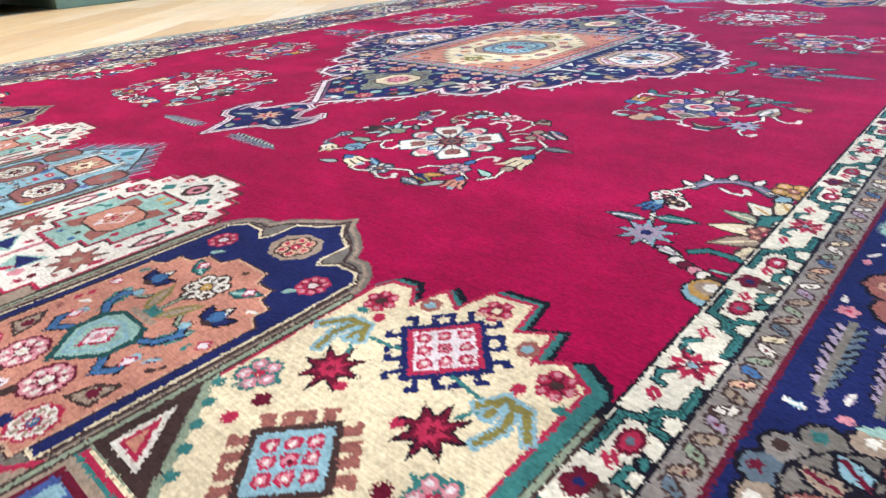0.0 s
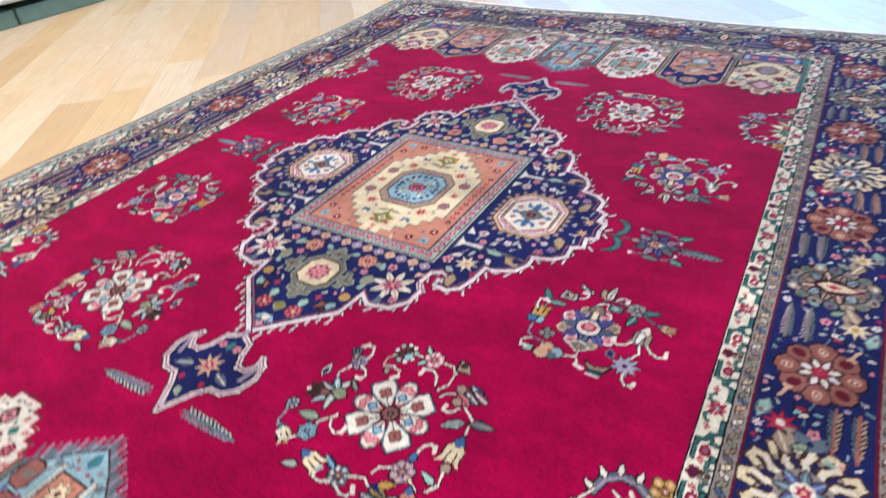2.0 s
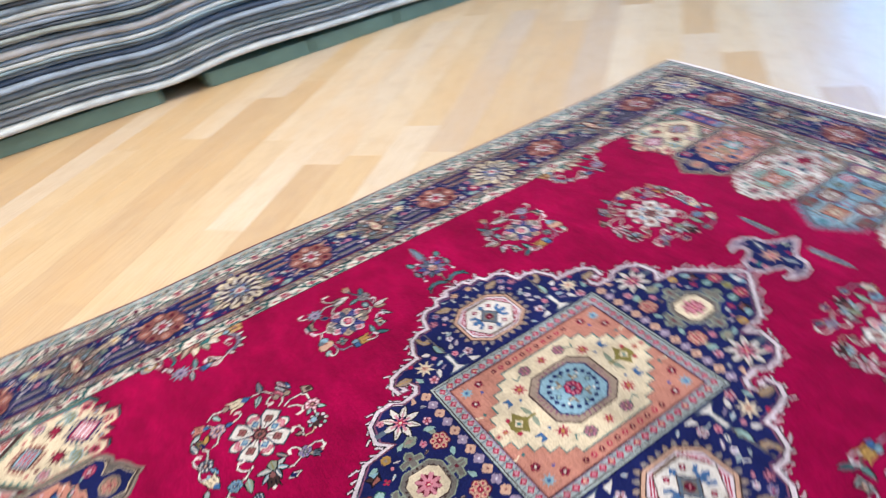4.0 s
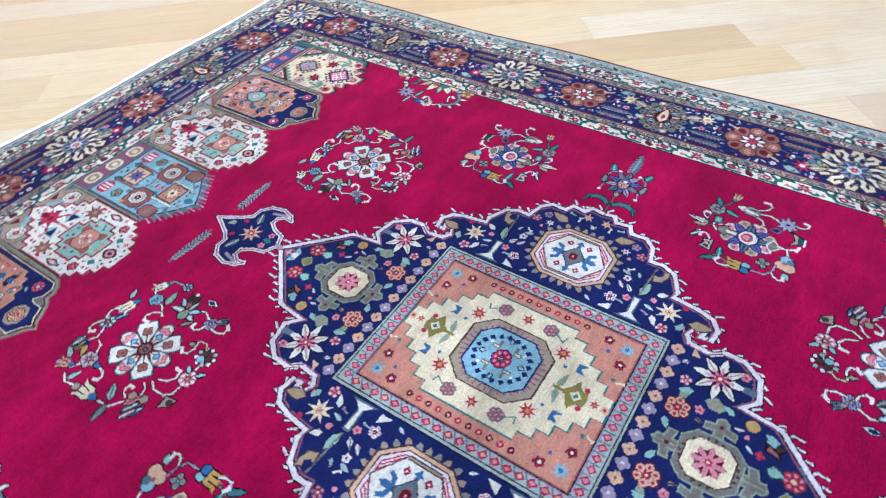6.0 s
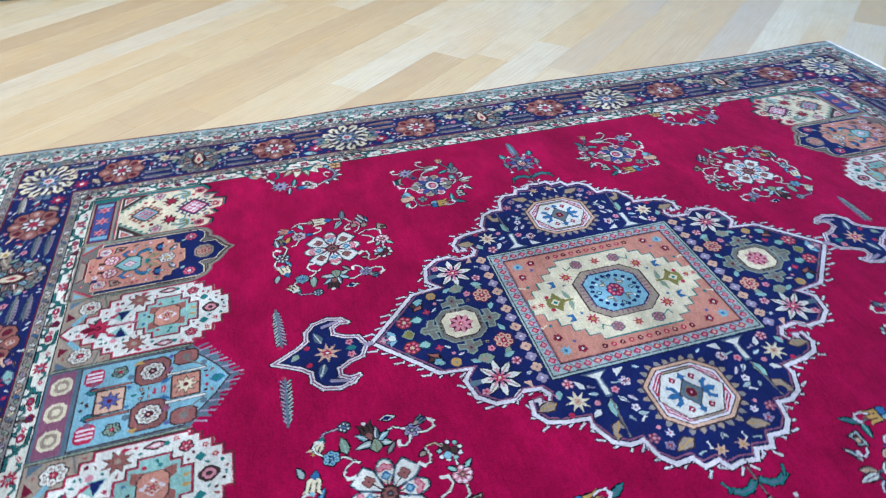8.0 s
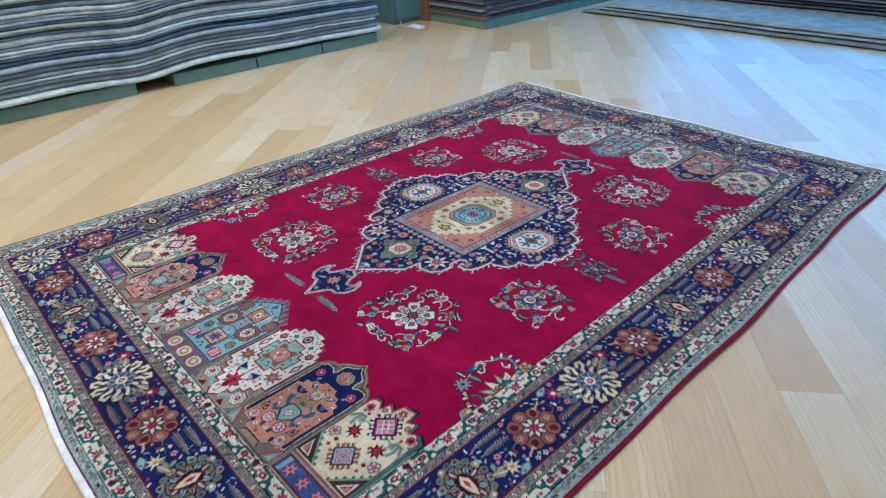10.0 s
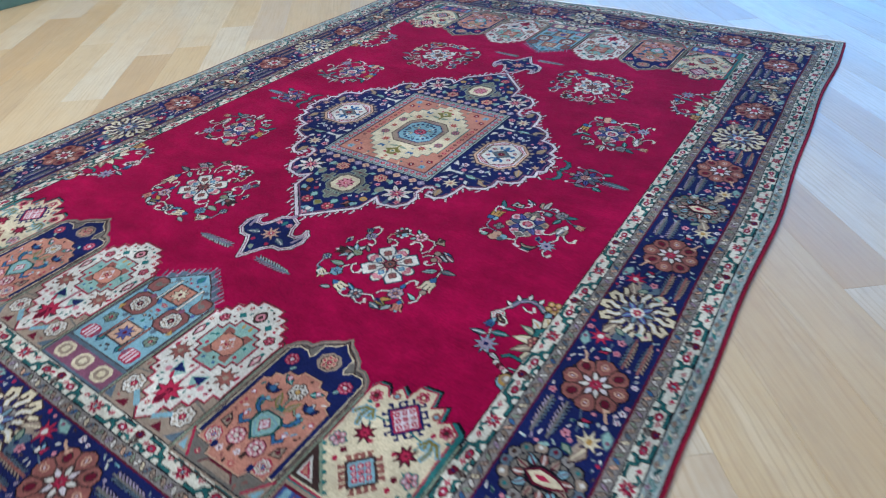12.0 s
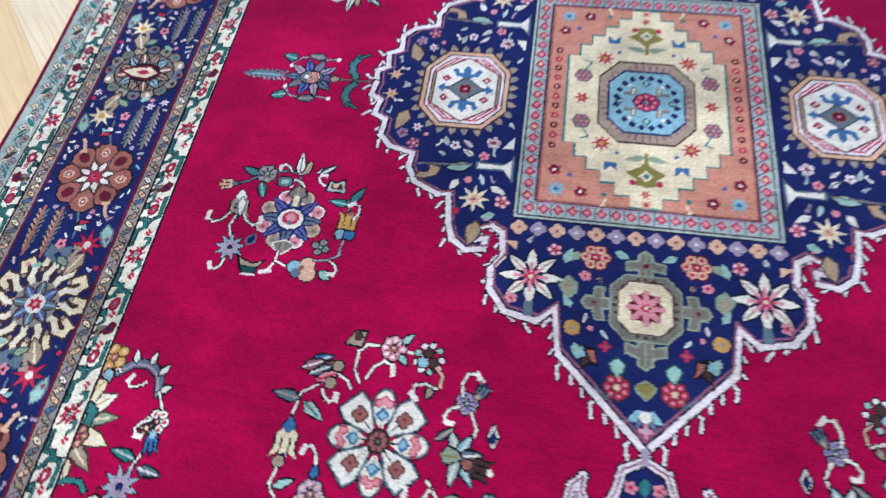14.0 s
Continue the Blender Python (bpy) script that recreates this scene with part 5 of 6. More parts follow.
    line(((0, 0.10), (0, 0.186)), 0.009, "maroon")
    line(((0, 0.10), (0, 0.186)), 0.005, "pink")
    star(0, 0.092, 0.037, "rose", "maroon", 8, 0.5, 0, "maroon")
    leaf(0, 0.05, 0.04, 0.02, 90, "maroon", "rose")


def panel_orange():
    h = PW / 2
    top = ((h, 0.340), (0.120, 0.362), (0.098, 0.376), (0.078, 0.376), (0.066, 0.394), (0.040, 0.412), (0.016, 0.424), (0.0, 0.442))
    full = [(-h, 0), (h, 0)] + list(top) + [(-x, y) for x, y in top[::-1]]
    poly(full, "olivegrey")
    line([(x * 0.96, y - 0.006) for x, y in full], 0.0044, "tan", True)
    line([(x * 0.92, y - 0.013) for x, y in full], 0.0036, "brown", True)
    inn = ((0.116, 0.338), (0.102, 0.352), (0.074, 0.352), (0.055, 0.338), (0.046, 0.352), (0.046, 0.385), (0.020, 0.398), (0.0, 0.416))
    navy = [(-0.118, 0.06), (0.118, 0.06)] + list(inn) + [(-x, y) for x, y in inn[::-1]]
    line(navy, 0.011, "brown", True)
    line(navy, 0.006, "cream", True)
    poly(navy, "navy")
    step = ((0.102, 0.075), (0.102, 0.236), (0.086, 0.244), (0.086, 0.260), (0.066, 0.264), (0.060, 0.280), (0.034, 0.280), (0.026, 0.296), (0.0, 0.296))
    o = list(step) + [(-x, y) for x, y in step[::-1]]
    low = [(-0.102, 0.05), (-0.06, 0.05), (-0.05, 0.03), (0.05, 0.03), (0.06, 0.05), (0.102, 0.05)]
    shape = low + list(step) + [(-x, y) for x, y in step[::-1]]
    line(shape, 0.009, "brown", True)
    line(shape, 0.005, "peach", True)
    poly(shape, "orange")
    for s in (1, -1):
        bloom(0.087 * s, 0.313, 0.0185, "rose", "blush", 8, None, "pink")
        leaf(0.070 * s, 0.287, 0.018, 0.009, 45, "mint")
        poly(((0.128 * s, 0.006), (0.128 * s, 0.06), (0.085 * s, 0.006)), "tan")
        line(((0.128 * s, 0.06), (0.085 * s, 0.006)), 0.006, "rose")
        poly(((0.122 * s, 0.010), (0.122 * s, 0.038), (0.10 * s, 0.010)), "sky")
        lily(0.060 * s, 0.216, 0.021, 90, "navy", "white", "brown")
        disc(0.060 * s, 0.226, 0.009, "blue", n=7)
        vine(((0.052 * s, 0.204), (0.040 * s, 0.196), (0.026 * s, 0.210)), "sage", 0.003)
        leaf(0.064 * s, 0.200, 0.040, 0.013, 270 - 24 * s, "sage", "teal", "mint")
        leaf(0.030 * s, 0.256, 0.034, 0.012, 90 - 62 * s, "teal", "green", "mint")
        for arm in (((0.030 * s, 0.160), (0.052 * s, 0.172), (0.060 * s, 0.190), (0.048 * s, 0.200)), ((0.034 * s, 0.138), (0.052 * s, 0.122), (0.064 * s, 0.134), (0.060 * s, 0.152))):
            line(arm, 0.0105, "black")
            line(arm, 0.0068, "blue")
            disc(*arm[-1], 0.0062, "sky", n=6)
        leaf(0.012 * s, 0.192, 0.040, 0.009, 90 - 28 * s, "tan", "olive")
        bloom(0.031 * s, 0.093, 0.021, "pink", "white", 8, "maroon", "white")
        bloom(0.078 * s, 0.070, 0.018, "white", "blue", 8, "rose")
        poly(((0.064 * s, 0.094), (0.096 * s, 0.100), (0.090 * s, 0.132), (0.070 * s, 0.118)), "brown")
        poly(((0.069 * s, 0.098), (0.091 * s, 0.103), (0.087 * s, 0.125), (0.073 * s, 0.114)), "tan")
        disc(0.080 * s, 0.111, 0.0065, "maroon", n=6)
        for px, py in ((0.092, 0.196), (0.046, 0.268), (0.060, 0.145)):
            diamond(px * s, py, 0.0085, 0.0085, "rose")
            diamond(px * s, py, 0.0055, 0.0055, "blush")
        rect(*sorted((0.050 * s, 0.064 * s)), 0.046, 0.062, "navy")
        rect(*sorted((0.014 * s, 0.026 * s)), 0.058, 0.074, "brown")
    bloom(0, 0.247, 0.024, "white", "gold", 6, "brown", "brown", 30)
    with placed(0, -0.027):
        poly(((0, 0.126), (0.038, 0.162), (0.038, 0.190), (0.024, 0.206), (-0.024, 0.206), (-0.038, 0.190), (-0.038, 0.162)), "green")
        poly(((0, 0.134), (0.031, 0.164), (0.031, 0.188), (0.020, 0.200), (-0.020, 0.200), (-0.031, 0.188), (-0.031, 0.164)), "mint")
        line(((0, 0.142), (0.025, 0.167), (0.025, 0.186), (0, 0.194), (-0.025, 0.186), (-0.025, 0.167)), 0.0040, "sky", True)
        diamond(0, 0.172, 0.017, 0.019, "rose")
        diamond(0, 0.172, 0.013, 0.015, "blush")
        diamond(0, 0.172, 0.006, 0.008, "pink")
        rect(-0.022, 0.022, 0.207, 0.214, "tan")
        rect(-0.010, 0.010, 0.214, 0.226, "teal")
    vine(((0, 0.200), (0, 0.224)), "sage", 0.003)
    octagon(0, 0.352, 0.032, 0.028, "tan", 0.6)
    bloom(0, 0.352, 0.022, "peach", "rose", 6, "brown")
    poly(((-0.05, 0.006), (0.05, 0.006), (0.035, 0.024), (-0.035, 0.024)), "tan")
    line(((-0.05, 0.008), (-0.035, 0.024), (0.035, 0.024), (0.05, 0.008)), 0.004, "maroon")


def panel_cream():
    """The outermost panel; x grows towards the rug's side."""
    h = PW / 2
    top = [(-0.131, 0.355), (-0.122, 0.372), (-0.098, 0.376), (-0.076, 0.352), (-0.064, 0.390), (-0.034, 0.372), (-0.024, 0.412), (0.022, 0.418),
           (0.032, 0.376), (0.062, 0.392), (0.070, 0.352), (0.096, 0.368), (0.124, 0.352)]
    poly([(-h, 0), (h, 0), (h, 0.345)] + [(x + 0.004, y + 0.006) for x, y in top[::-1]], "black")
    poly([(-h, 0), (0.130, 0), (0.130, 0.345)] + top[::-1], "teal")
    tin = [(x * 0.935 - 0.005, y - 0.009) for x, y in top]
    shape = [(-0.123, 0.085), (0.115, 0.085)] + tin[::-1]
    line(shape, 0.009, "rose", True)
    poly(shape, "cream")
    old = pen["m"]
    pen["m"] = old @ at(-0.006, 0.0)
    # blue strip with stars at the border
    rect(-h, 0.112, 0, 0.078, "tan")
    rect(-0.118, 0.112, 0.006, 0.070, "maroon")
    rect(-0.112, 0.106, 0.012, 0.064, "cobalt")
    for px in (-0.066, 0, 0.066):
        star(px, 0.038, 0.024, "pink", "rose", 6, 0.42, 0, "maroon")
    for px in (-0.096, 0.092):
        rect(px - 0.008, px + 0.008, 0.014, 0.062, "sky")
    # dark corner triangles
    for s in (1, -1):
        poly(((0.122 * s, 0.088), (0.122 * s, 0.185), (0.030 * s, 0.088)), "sage")
        poly(((0.122 * s, 0.090), (0.122 * s, 0.172), (0.042 * s, 0.090)), "brown")
        for k in range(6):
            disc((0.114 - 0.016 * k) * s, 0.180 - 0.017 * k, 0.006, "teal", n=5)
        poly(((0.114 * s, 0.098), (0.114 * s, 0.145), (0.070 * s, 0.098)), "white")
        poly(((0.110 * s, 0.102), (0.110 * s, 0.134), (0.080 * s, 0.102)), "rose")
        poly(((0.107 * s, 0.105), (0.107 * s, 0.124), (0.090 * s, 0.105)), "orange")
    # two squares standing on a corner, with hooked legs
    for cy, half, leg, frame_c, ground_c, mid_c in ((0.318, 0.0305, "navy", "navy", "rose", "blush"), (0.168, 0.027, "terra", "brown", "sky", "sky")):
        with placed(0, cy, 45):
            thick = 0.0028 if leg == "navy" else 0.0048
            for j, k in enumerate((-0.8, -0.27, 0.27, 0.8)):
                k *= half
                hook = 0.008 if j % 2 else -0.008
                for s in (1, -1):
                    rect(k - thick, k + thick, *sorted((half * s, (half + 0.020) * s)), leg)
                    rect(*sorted((k, k + hook)), *sorted(((half + 0.014) * s, (half + 0.020) * s)), leg)
                    rect(*sorted((half * s, (half + 0.020) * s)), k - thick, k + thick, leg)
                    rect(*sorted(((half + 0.014) * s, (half + 0.020) * s)), *sorted((k, k + hook)), leg)
            for q, c_ in ((0.006, frame_c), (0.0, ground_c), (-0.005, mid_c)):
                rect(-half - q, half + q, -half - q, half + q, c_)
            for i in (-1, 0, 1):
                for j in (-1, 0, 1):
                    octagon(0.56 * half * i, 0.56 * half * j, 0.0060, 0.0060, "rose")
                    octagon(0.56 * half * i, 0.56 * half * j, 0.0036, 0.0036, "pink")
                    disc(0.56 * half * i, 0.56 * half * j, 0.0022, "maroon" if i == j == 0 else "white", n=5)
    for s in (1, -1):
        star(0.056 * s, 0.245, 0.026, "maroon", None, 8, 0.48, 10, "black")
        star(0.056 * s, 0.245, 0.015, "rose", "maroon", 8, 0.5, 10)
        line(((0.062 * s, 0.266), (0.075 * s, 0.288), (0.03 * s, 0.295)), 0.004, "teal")
        line(((0.075 * s, 0.21), (0.10 * s, 0.20), (0.10 * s, 0.185)), 0.004, "teal")
        # a clawed twig
        for width, c_ in ((0.0130, "sky"), (0.0060, "olive")):
            line(((0.066 * s, 0.284), (0.078 * s, 0.300), (0.098 * s, 0.298), (0.114 * s, 0.278)), width, c_)
            line(((0.088 * s, 0.299), (0.094 * s, 0.276), (0.088 * s, 0.256)), width, c_)
            line(((0.076 * s, 0.298), (0.078 * s, 0.280)), width, c_)
        bloom(0.098 * s, 0.335, 0.018, "rose", "peach", 6, None)
        disc(0.098 * s, 0.335, 0.006, "brown", n=5)
        leaf(0.108 * s, 0.315, 0.016, 0.010, 0, "teal")
        disc(0.055 * s, 0.357, 0.011, "terra", n=7)
        disc(0.055 * s, 0.357, 0.006, "sky", n=5)
        disc(0.078 * s, 0.315, 0.007, "rose", n=5)
        disc(0.032 * s, 0.235, 0.006, "rose", n=5)
        bloom(0.097 * s, 0.205, 0.018, "pink", "rose", 5, "teal")
        disc(0.068 * s, 0.19, 0.008, "maroon", n=6)
        disc(0.070 * s, 0.165, 0.007, "rose", n=6)
    bloom(0.0, 0.385, 0.017, "rose", "cream", 5, None)
    line(((-0.012, 0.372), (0.014, 0.378)), 0.004, "peach")
    pen["m"] = old


# ---- the border: u runs along it, v across it from the field outwards (0 to 0.425)
def guard(u0, u1, v, flip, seed):
    """Ivory guard stripe: red stars between stepped green brackets, with ovals and paired dark flowers in the bays."""
    w = 0.0205
    n = max(2, round((u1 - u0) / 0.297))
    p = (u1 - u0) / n
    for k in range(n):
        with placed(u0 + (k + 0.5) * p, v, 0, p / 0.297, flip):
            for s in (1, -1):
                step = ((0.026 * s, 0.78 * w), (0.056 * s, 0.80 * w), (0.062 * s, 0.10 * w), (0.074 * s, -0.12 * w), (0.079 * s, -0.80 * w), (0.120 * s, -0.82 * w))
                spur = ((0.062 * s, 0.10 * w), (0.080 * s, 0.42 * w), (0.082 * s, 0.80 * w))
                for width, c_ in ((0.0098, "black"), (0.0056, "teal"), (0.0016, "green")):
                    line(step, width, c_)
                    line(spur, width, c_)
                # crescents beside the star and the flowers
                for cx, cy, t in ((0.024, -0.60, 20), (0.126, 0.62, 200)):
                    hoop = ((cx * s - 0.010, cy * w + 0.003), (cx * s - 0.004, cy * w - 0.004), (cx * s + 0.007, cy * w - 0.003), (cx * s + 0.009, cy * w + 0.004))
                    line(hoop, 0.0074, "black")
                    line(hoop, 0.0042, "teal")
                leaf(0.106 * s, 0.62 * w, 0.013, 0.0070, 90 - 60 * s, "teal", "black")
                for cx, cy in ((0.046, -0.42), (0.120, -0.10)):
                    line(((cx * s - 0.006, cy * w - 0.002), (cx * s + 0.001, cy * w + 0.004)), 0.0042, "rose")
                    line(((cx * s - 0.001, cy * w - 0.005), (cx * s + 0.006, cy * w + 0.001)), 0.0042, "rose")
                disc(0.099 * s, 0.02 * w, 0.0135, "maroon", 0.0105, n=10)
                disc(0.099 * s, 0.02 * w, 0.0100, "rose", 0.0072, n=9)
                disc(0.099 * s, 0.02 * w, 0.0048, "blush" if (k + seed) % 2 else "slate", 0.0030, n=7)
                with placed(0.1485 * s, 0):
                    for q in range(5):
                        disc(0.0075 * math.cos(1.257 * q), -0.42 * w + 0.0065 * math.sin(1.257 * q), 0.0062, "maroon", n=7)
                    disc(0, -0.42 * w, 0.0040, "navy", n=6)
                    for q in range(5):
                        disc(0.0070 * math.cos(1.257 * q + 0.5), 0.46 * w + 0.0060 * math.sin(1.257 * q + 0.5), 0.0060, "brown" if q % 2 else "olivegrey", n=7)
            for q in range(8):
                leaf(0.004 * math.cos(0.785 * q), 0.004 * math.sin(0.785 * q), 0.0185 if q % 2 else 0.0155, 0.0085, 45 * q, "rose", None, "maroon" if q % 2 else None)
            disc(0, 0, 0.0052, "maroon", n=7)
            disc(0, 0, 0.0034, "sky", n=6)


def stripe_grey(u0, u1, v, seed):
    """Grey-brown minor stripe filled with slanted, dark-edged lozenges."""
    n = int((u1 - u0) / 0.0175)
    for k in range(n):
        u = u0 + (k + 0.5) * (u1 - u0) / n
        c_ = ("tan", "cream", "lilac", "sage", "peach", "slate", "white", "tan", "blue")[(k * 5 + k // 4 + seed) % 9]
        with placed(u, v, 58 if k % 2 else 122):
            octagon(0, 0, 0.0112, 0.0062, "brown", 0.6)
            octagon(0, 0, 0.0086, 0.0040, c_, 0.6)
            disc(0, 0, 0.0022, "brown" if k % 3 else "maroon", n=5)
        disc(u + 0.0088, v + (0.0075 if k % 2 else -0.0075), 0.0030, ("brown", "olivegrey")[k % 2], n=5)


def stripe_blue(u0, u1, v):
    """Grey-green outer stripe with dark slanted leaves and pale buds."""
    n = int((u1 - u0) / 0.030)
    for k in range(n):
        u = u0 + (k + 0.5) * (u1 - u0) / n
        s = 1 if k % 2 else -1
        leaf(u - 0.012, v - 0.014 * s, 0.036, 0.013, 46 * s, ("green", "teal", "brown", "slate")[k % 4], None, "frost" if k % 3 else None)
        bloom(u + 0.015, v - 0.009 * s, 0.0085, ("white", "lilac", "cream", "tan")[k % 4], "maroon", 4, "olivegrey")
        line(((u + 0.006, v + 0.014 * s), (u + 0.017, v + 0.010 * s), (u + 0.020, v + 0.002 * s)), 0.0042, ("white", "teal", "cream")[k % 3])


def rosette_terra():
    """A terracotta rosette of eight lobes, looped and dark by turns, round a white star."""
    for q, c_ in ((0.0, "black"), (-0.004, "terra")):
        for k in range(8):
            a = radians(45 * k)
            w = 0.031 + 0.002 * math.sin(2.1 * k) + q
            disc(0.057 * math.cos(a), 0.054 * math.sin(a), w, c_, n=9)
    disc(0, 0, 0.055, "terra")
    for k in range(8):
        a = radians(45 * k)
        with placed(0.061 * math.cos(a), 0.058 * math.sin(a), 45 * k):
            if k % 2:
                disc(0, 0, 0.0150, "brown", 0.0120, n=9)
                disc(0, 0, 0.0120, "maroon", 0.0092, n=9)
            else:
                disc(0, 0, 0.0125, "peach", 0.0095, n=9)
                disc(0, 0, 0.0085, "dusk", 0.0060, n=8)
                disc(0, 0, 0.0032, "blush", n=5)
        m = radians(45 * k + 22.5)
        line(((0.052 * math.cos(m), 0.050 * math.sin(m)), (0.078 * math.cos(m), 0.074 * math.sin(m))), 0.0038, "brown")
    star(0, 0, 0.045, "dusk", None, 8, 0.62, 22.5, "brown")
    for k in range(8):
        m = 45 * k + 22.5 + 4 * math.sin(3.0 * k)
        leaf(0.014 * math.cos(radians(m)), 0.014 * math.sin(radians(m)), 0.025, 0.0130, m, ("white", "blush")[k % 2], "brown")
    star(0, 0, 0.019, "rose", "pink", 8, 0.55)
    disc(0, 0, 0.0045, "maroon", n=5)


def rosette_grey():
    """An oval palmette of scrolled grey petals round a cream bud."""
    for grow, dark in ((0.004, True), (0.0, False)):
        for k in range(16):
            a = 2 * math.pi * k / 16
            c_ = "black" if dark else ("slate", "tan", "olivegrey", "ash")[k % 4]
            disc(0.080 * math.cos(a), 0.067 * math.sin(a), 0.0145 + grow, c_, n=8)
    for k in range(16):
        a = 2 * math.pi * k / 16
        disc(0.084 * math.cos(a), 0.070 * math.sin(a), 0.006, ("maroon", "white", "teal", "brown")[k % 4], n=6)
    disc(0, 0, 0.072, "black", 0.058, n=18)
    disc(0, 0, 0.069, "olivegrey", 0.055, n=18)
    for k in range(12):
        a = 2 * math.pi * (k + 0.5) / 12
        leaf(0.036 * math.cos(a), 0.028 * math.sin(a), 0.030, 0.018, math.degrees(a), ("terra", "sky", "tan")[k % 3], "black", "maroon" if k % 3 else "white")
    disc(0, 0, 0.040, "black", 0.028, n=14)
    poly(((-0.040, 0), (-0.012, 0.022), (0.030, 0.016), (0.062, 0), (0.030, -0.016), (-0.012, -0.022)), "maroon")
    poly(((-0.032, 0), (-0.010, 0.016), (0.026, 0.011), (0.050, 0), (0.026, -0.011), (-0.010, -0.016)), "cream")
    poly(((-0.016, 0), (0, 0.008), (0.020, 0), (0, -0.008)), "rose")


def rosette_white():
    for w, c_ in ((0.0200, "brown"), (0.0118, "cream")):
        for k in range(12):
            a = 30 * k
            ray = lambda q, d: (q * math.cos(radians(a + d)), 0.95 * q * math.sin(radians(a + d)))
            scroll = (ray(0.040, 0), ray(0.060, 3), ray(0.080, -5), ray(0.097, -1), ray(0.097, 8), ray(0.083, 11))
            line(scroll, w, c_)
            if c_ == "cream":
                line(scroll[:3], 0.006, "white")
                disc(*ray(0.072, 14), 0.0045, "tan", n=5)
    disc(0, 0, 0.046, "ash", n=16)
    for k in range(8):
        leaf(0.014 * math.cos(radians(45 * k)), 0.014 * math.sin(radians(45 * k)), 0.032, 0.018, 45 * k, ("slate", "violet")[k % 2], "brown", "sky")
    disc(0, 0, 0.020, "white", n=10)
    star(0, 0, 0.017, "rose", "peach", 6, 0.5)
    for s in (1, -1):
        poly(((0.085 * s, 0), (0.10 * s, 0.028), (0.125 * s, 0.022), (0.118 * s, 0.0), (0.125 * s, -0.022), (0.10 * s, -0.028)), "slate")
        disc(0.103 * s, 0, 0.007, "navy", n=6)


def interval(red):
    """Filling between two rosettes: sprigs on one half, a star flower on the other."""
    for d in (0.034, 0.072):
        comb(-0.048, -d, 0.096, 0, "terra" if red else "olivegrey", "slate", "tan" if red else "lilac", 0.0125)
    star(0.012, 0.050, 0.031, "rose" if red else "cream", "white" if red else "gold", 8, 0.4, 0, "maroon" if red else "olivegrey")
    leaf(0.030, 0.052, 0.055, 0.028, -25, "tan", "brown", "cream")
    leaf(-0.035, 0.075, 0.05, 0.022, 15, "mint", "slate")
    curl(0.055, 0.02, 0.035, 90, "tan", 0.008)
    curl(-0.055, 0.062, 0.03, 270, "peach", 0.007, -1)
    line(((-0.06, 0.0), (-0.03, 0.012), (0.0, 0.014)), 0.004, "slate")
    lotus(-0.032, 0.018, 0.017, 30, "white", "sky", "rose")
    bloom(0.016, -0.004, 0.012, "pink", "maroon", 5, None)
    leaf(0.045, 0.002, 0.03, 0.014, 60, "sage", "green")
    disc(-0.062, 0.03, 0.006, "pink", n=5)
    disc(0.066, -0.05, 0.006, "pink", n=5)
    disc(-0.064, -0.052, 0.006, "lilac", n=5)
    diamond(-0.004, 0.085, 0.007, 0.006, "mauve")
    disc(0.058, 0.088, 0.006, "rose", n=5)
    leaf(0.062, -0.02, 0.026, 0.012, -70, "mint")


INNER = 0.937                     # half width of the field, between the border bands
BANDS = (("black", 0.937, 0.941), ("ivory", 0.941, 0.985), ("black", 0.985, 0.989), ("ash", 0.989, 1.015),
         ("maroon", 1.015, 1.021), ("navy", 1.021, 1.216), ("maroon", 1.216, 1.222), ("ash", 1.222, 1.249),
         ("black", 1.249, 1.253), ("ivory", 1.253, 1.298), ("black", 1.298, 1.302), ("frost", 1.302, 1.354), ("maroon", 1.354, 1.37))


def frame_band(a, b, color):
    """A rectangular ring between two half widths."""
    for s in (1, -1):
        rect(*sorted((a * s, b * s)), -b - DROP, b + DROP, color)
        rect(-b, b, *sorted(((a + DROP) * s, (b + DROP) * s)), color)


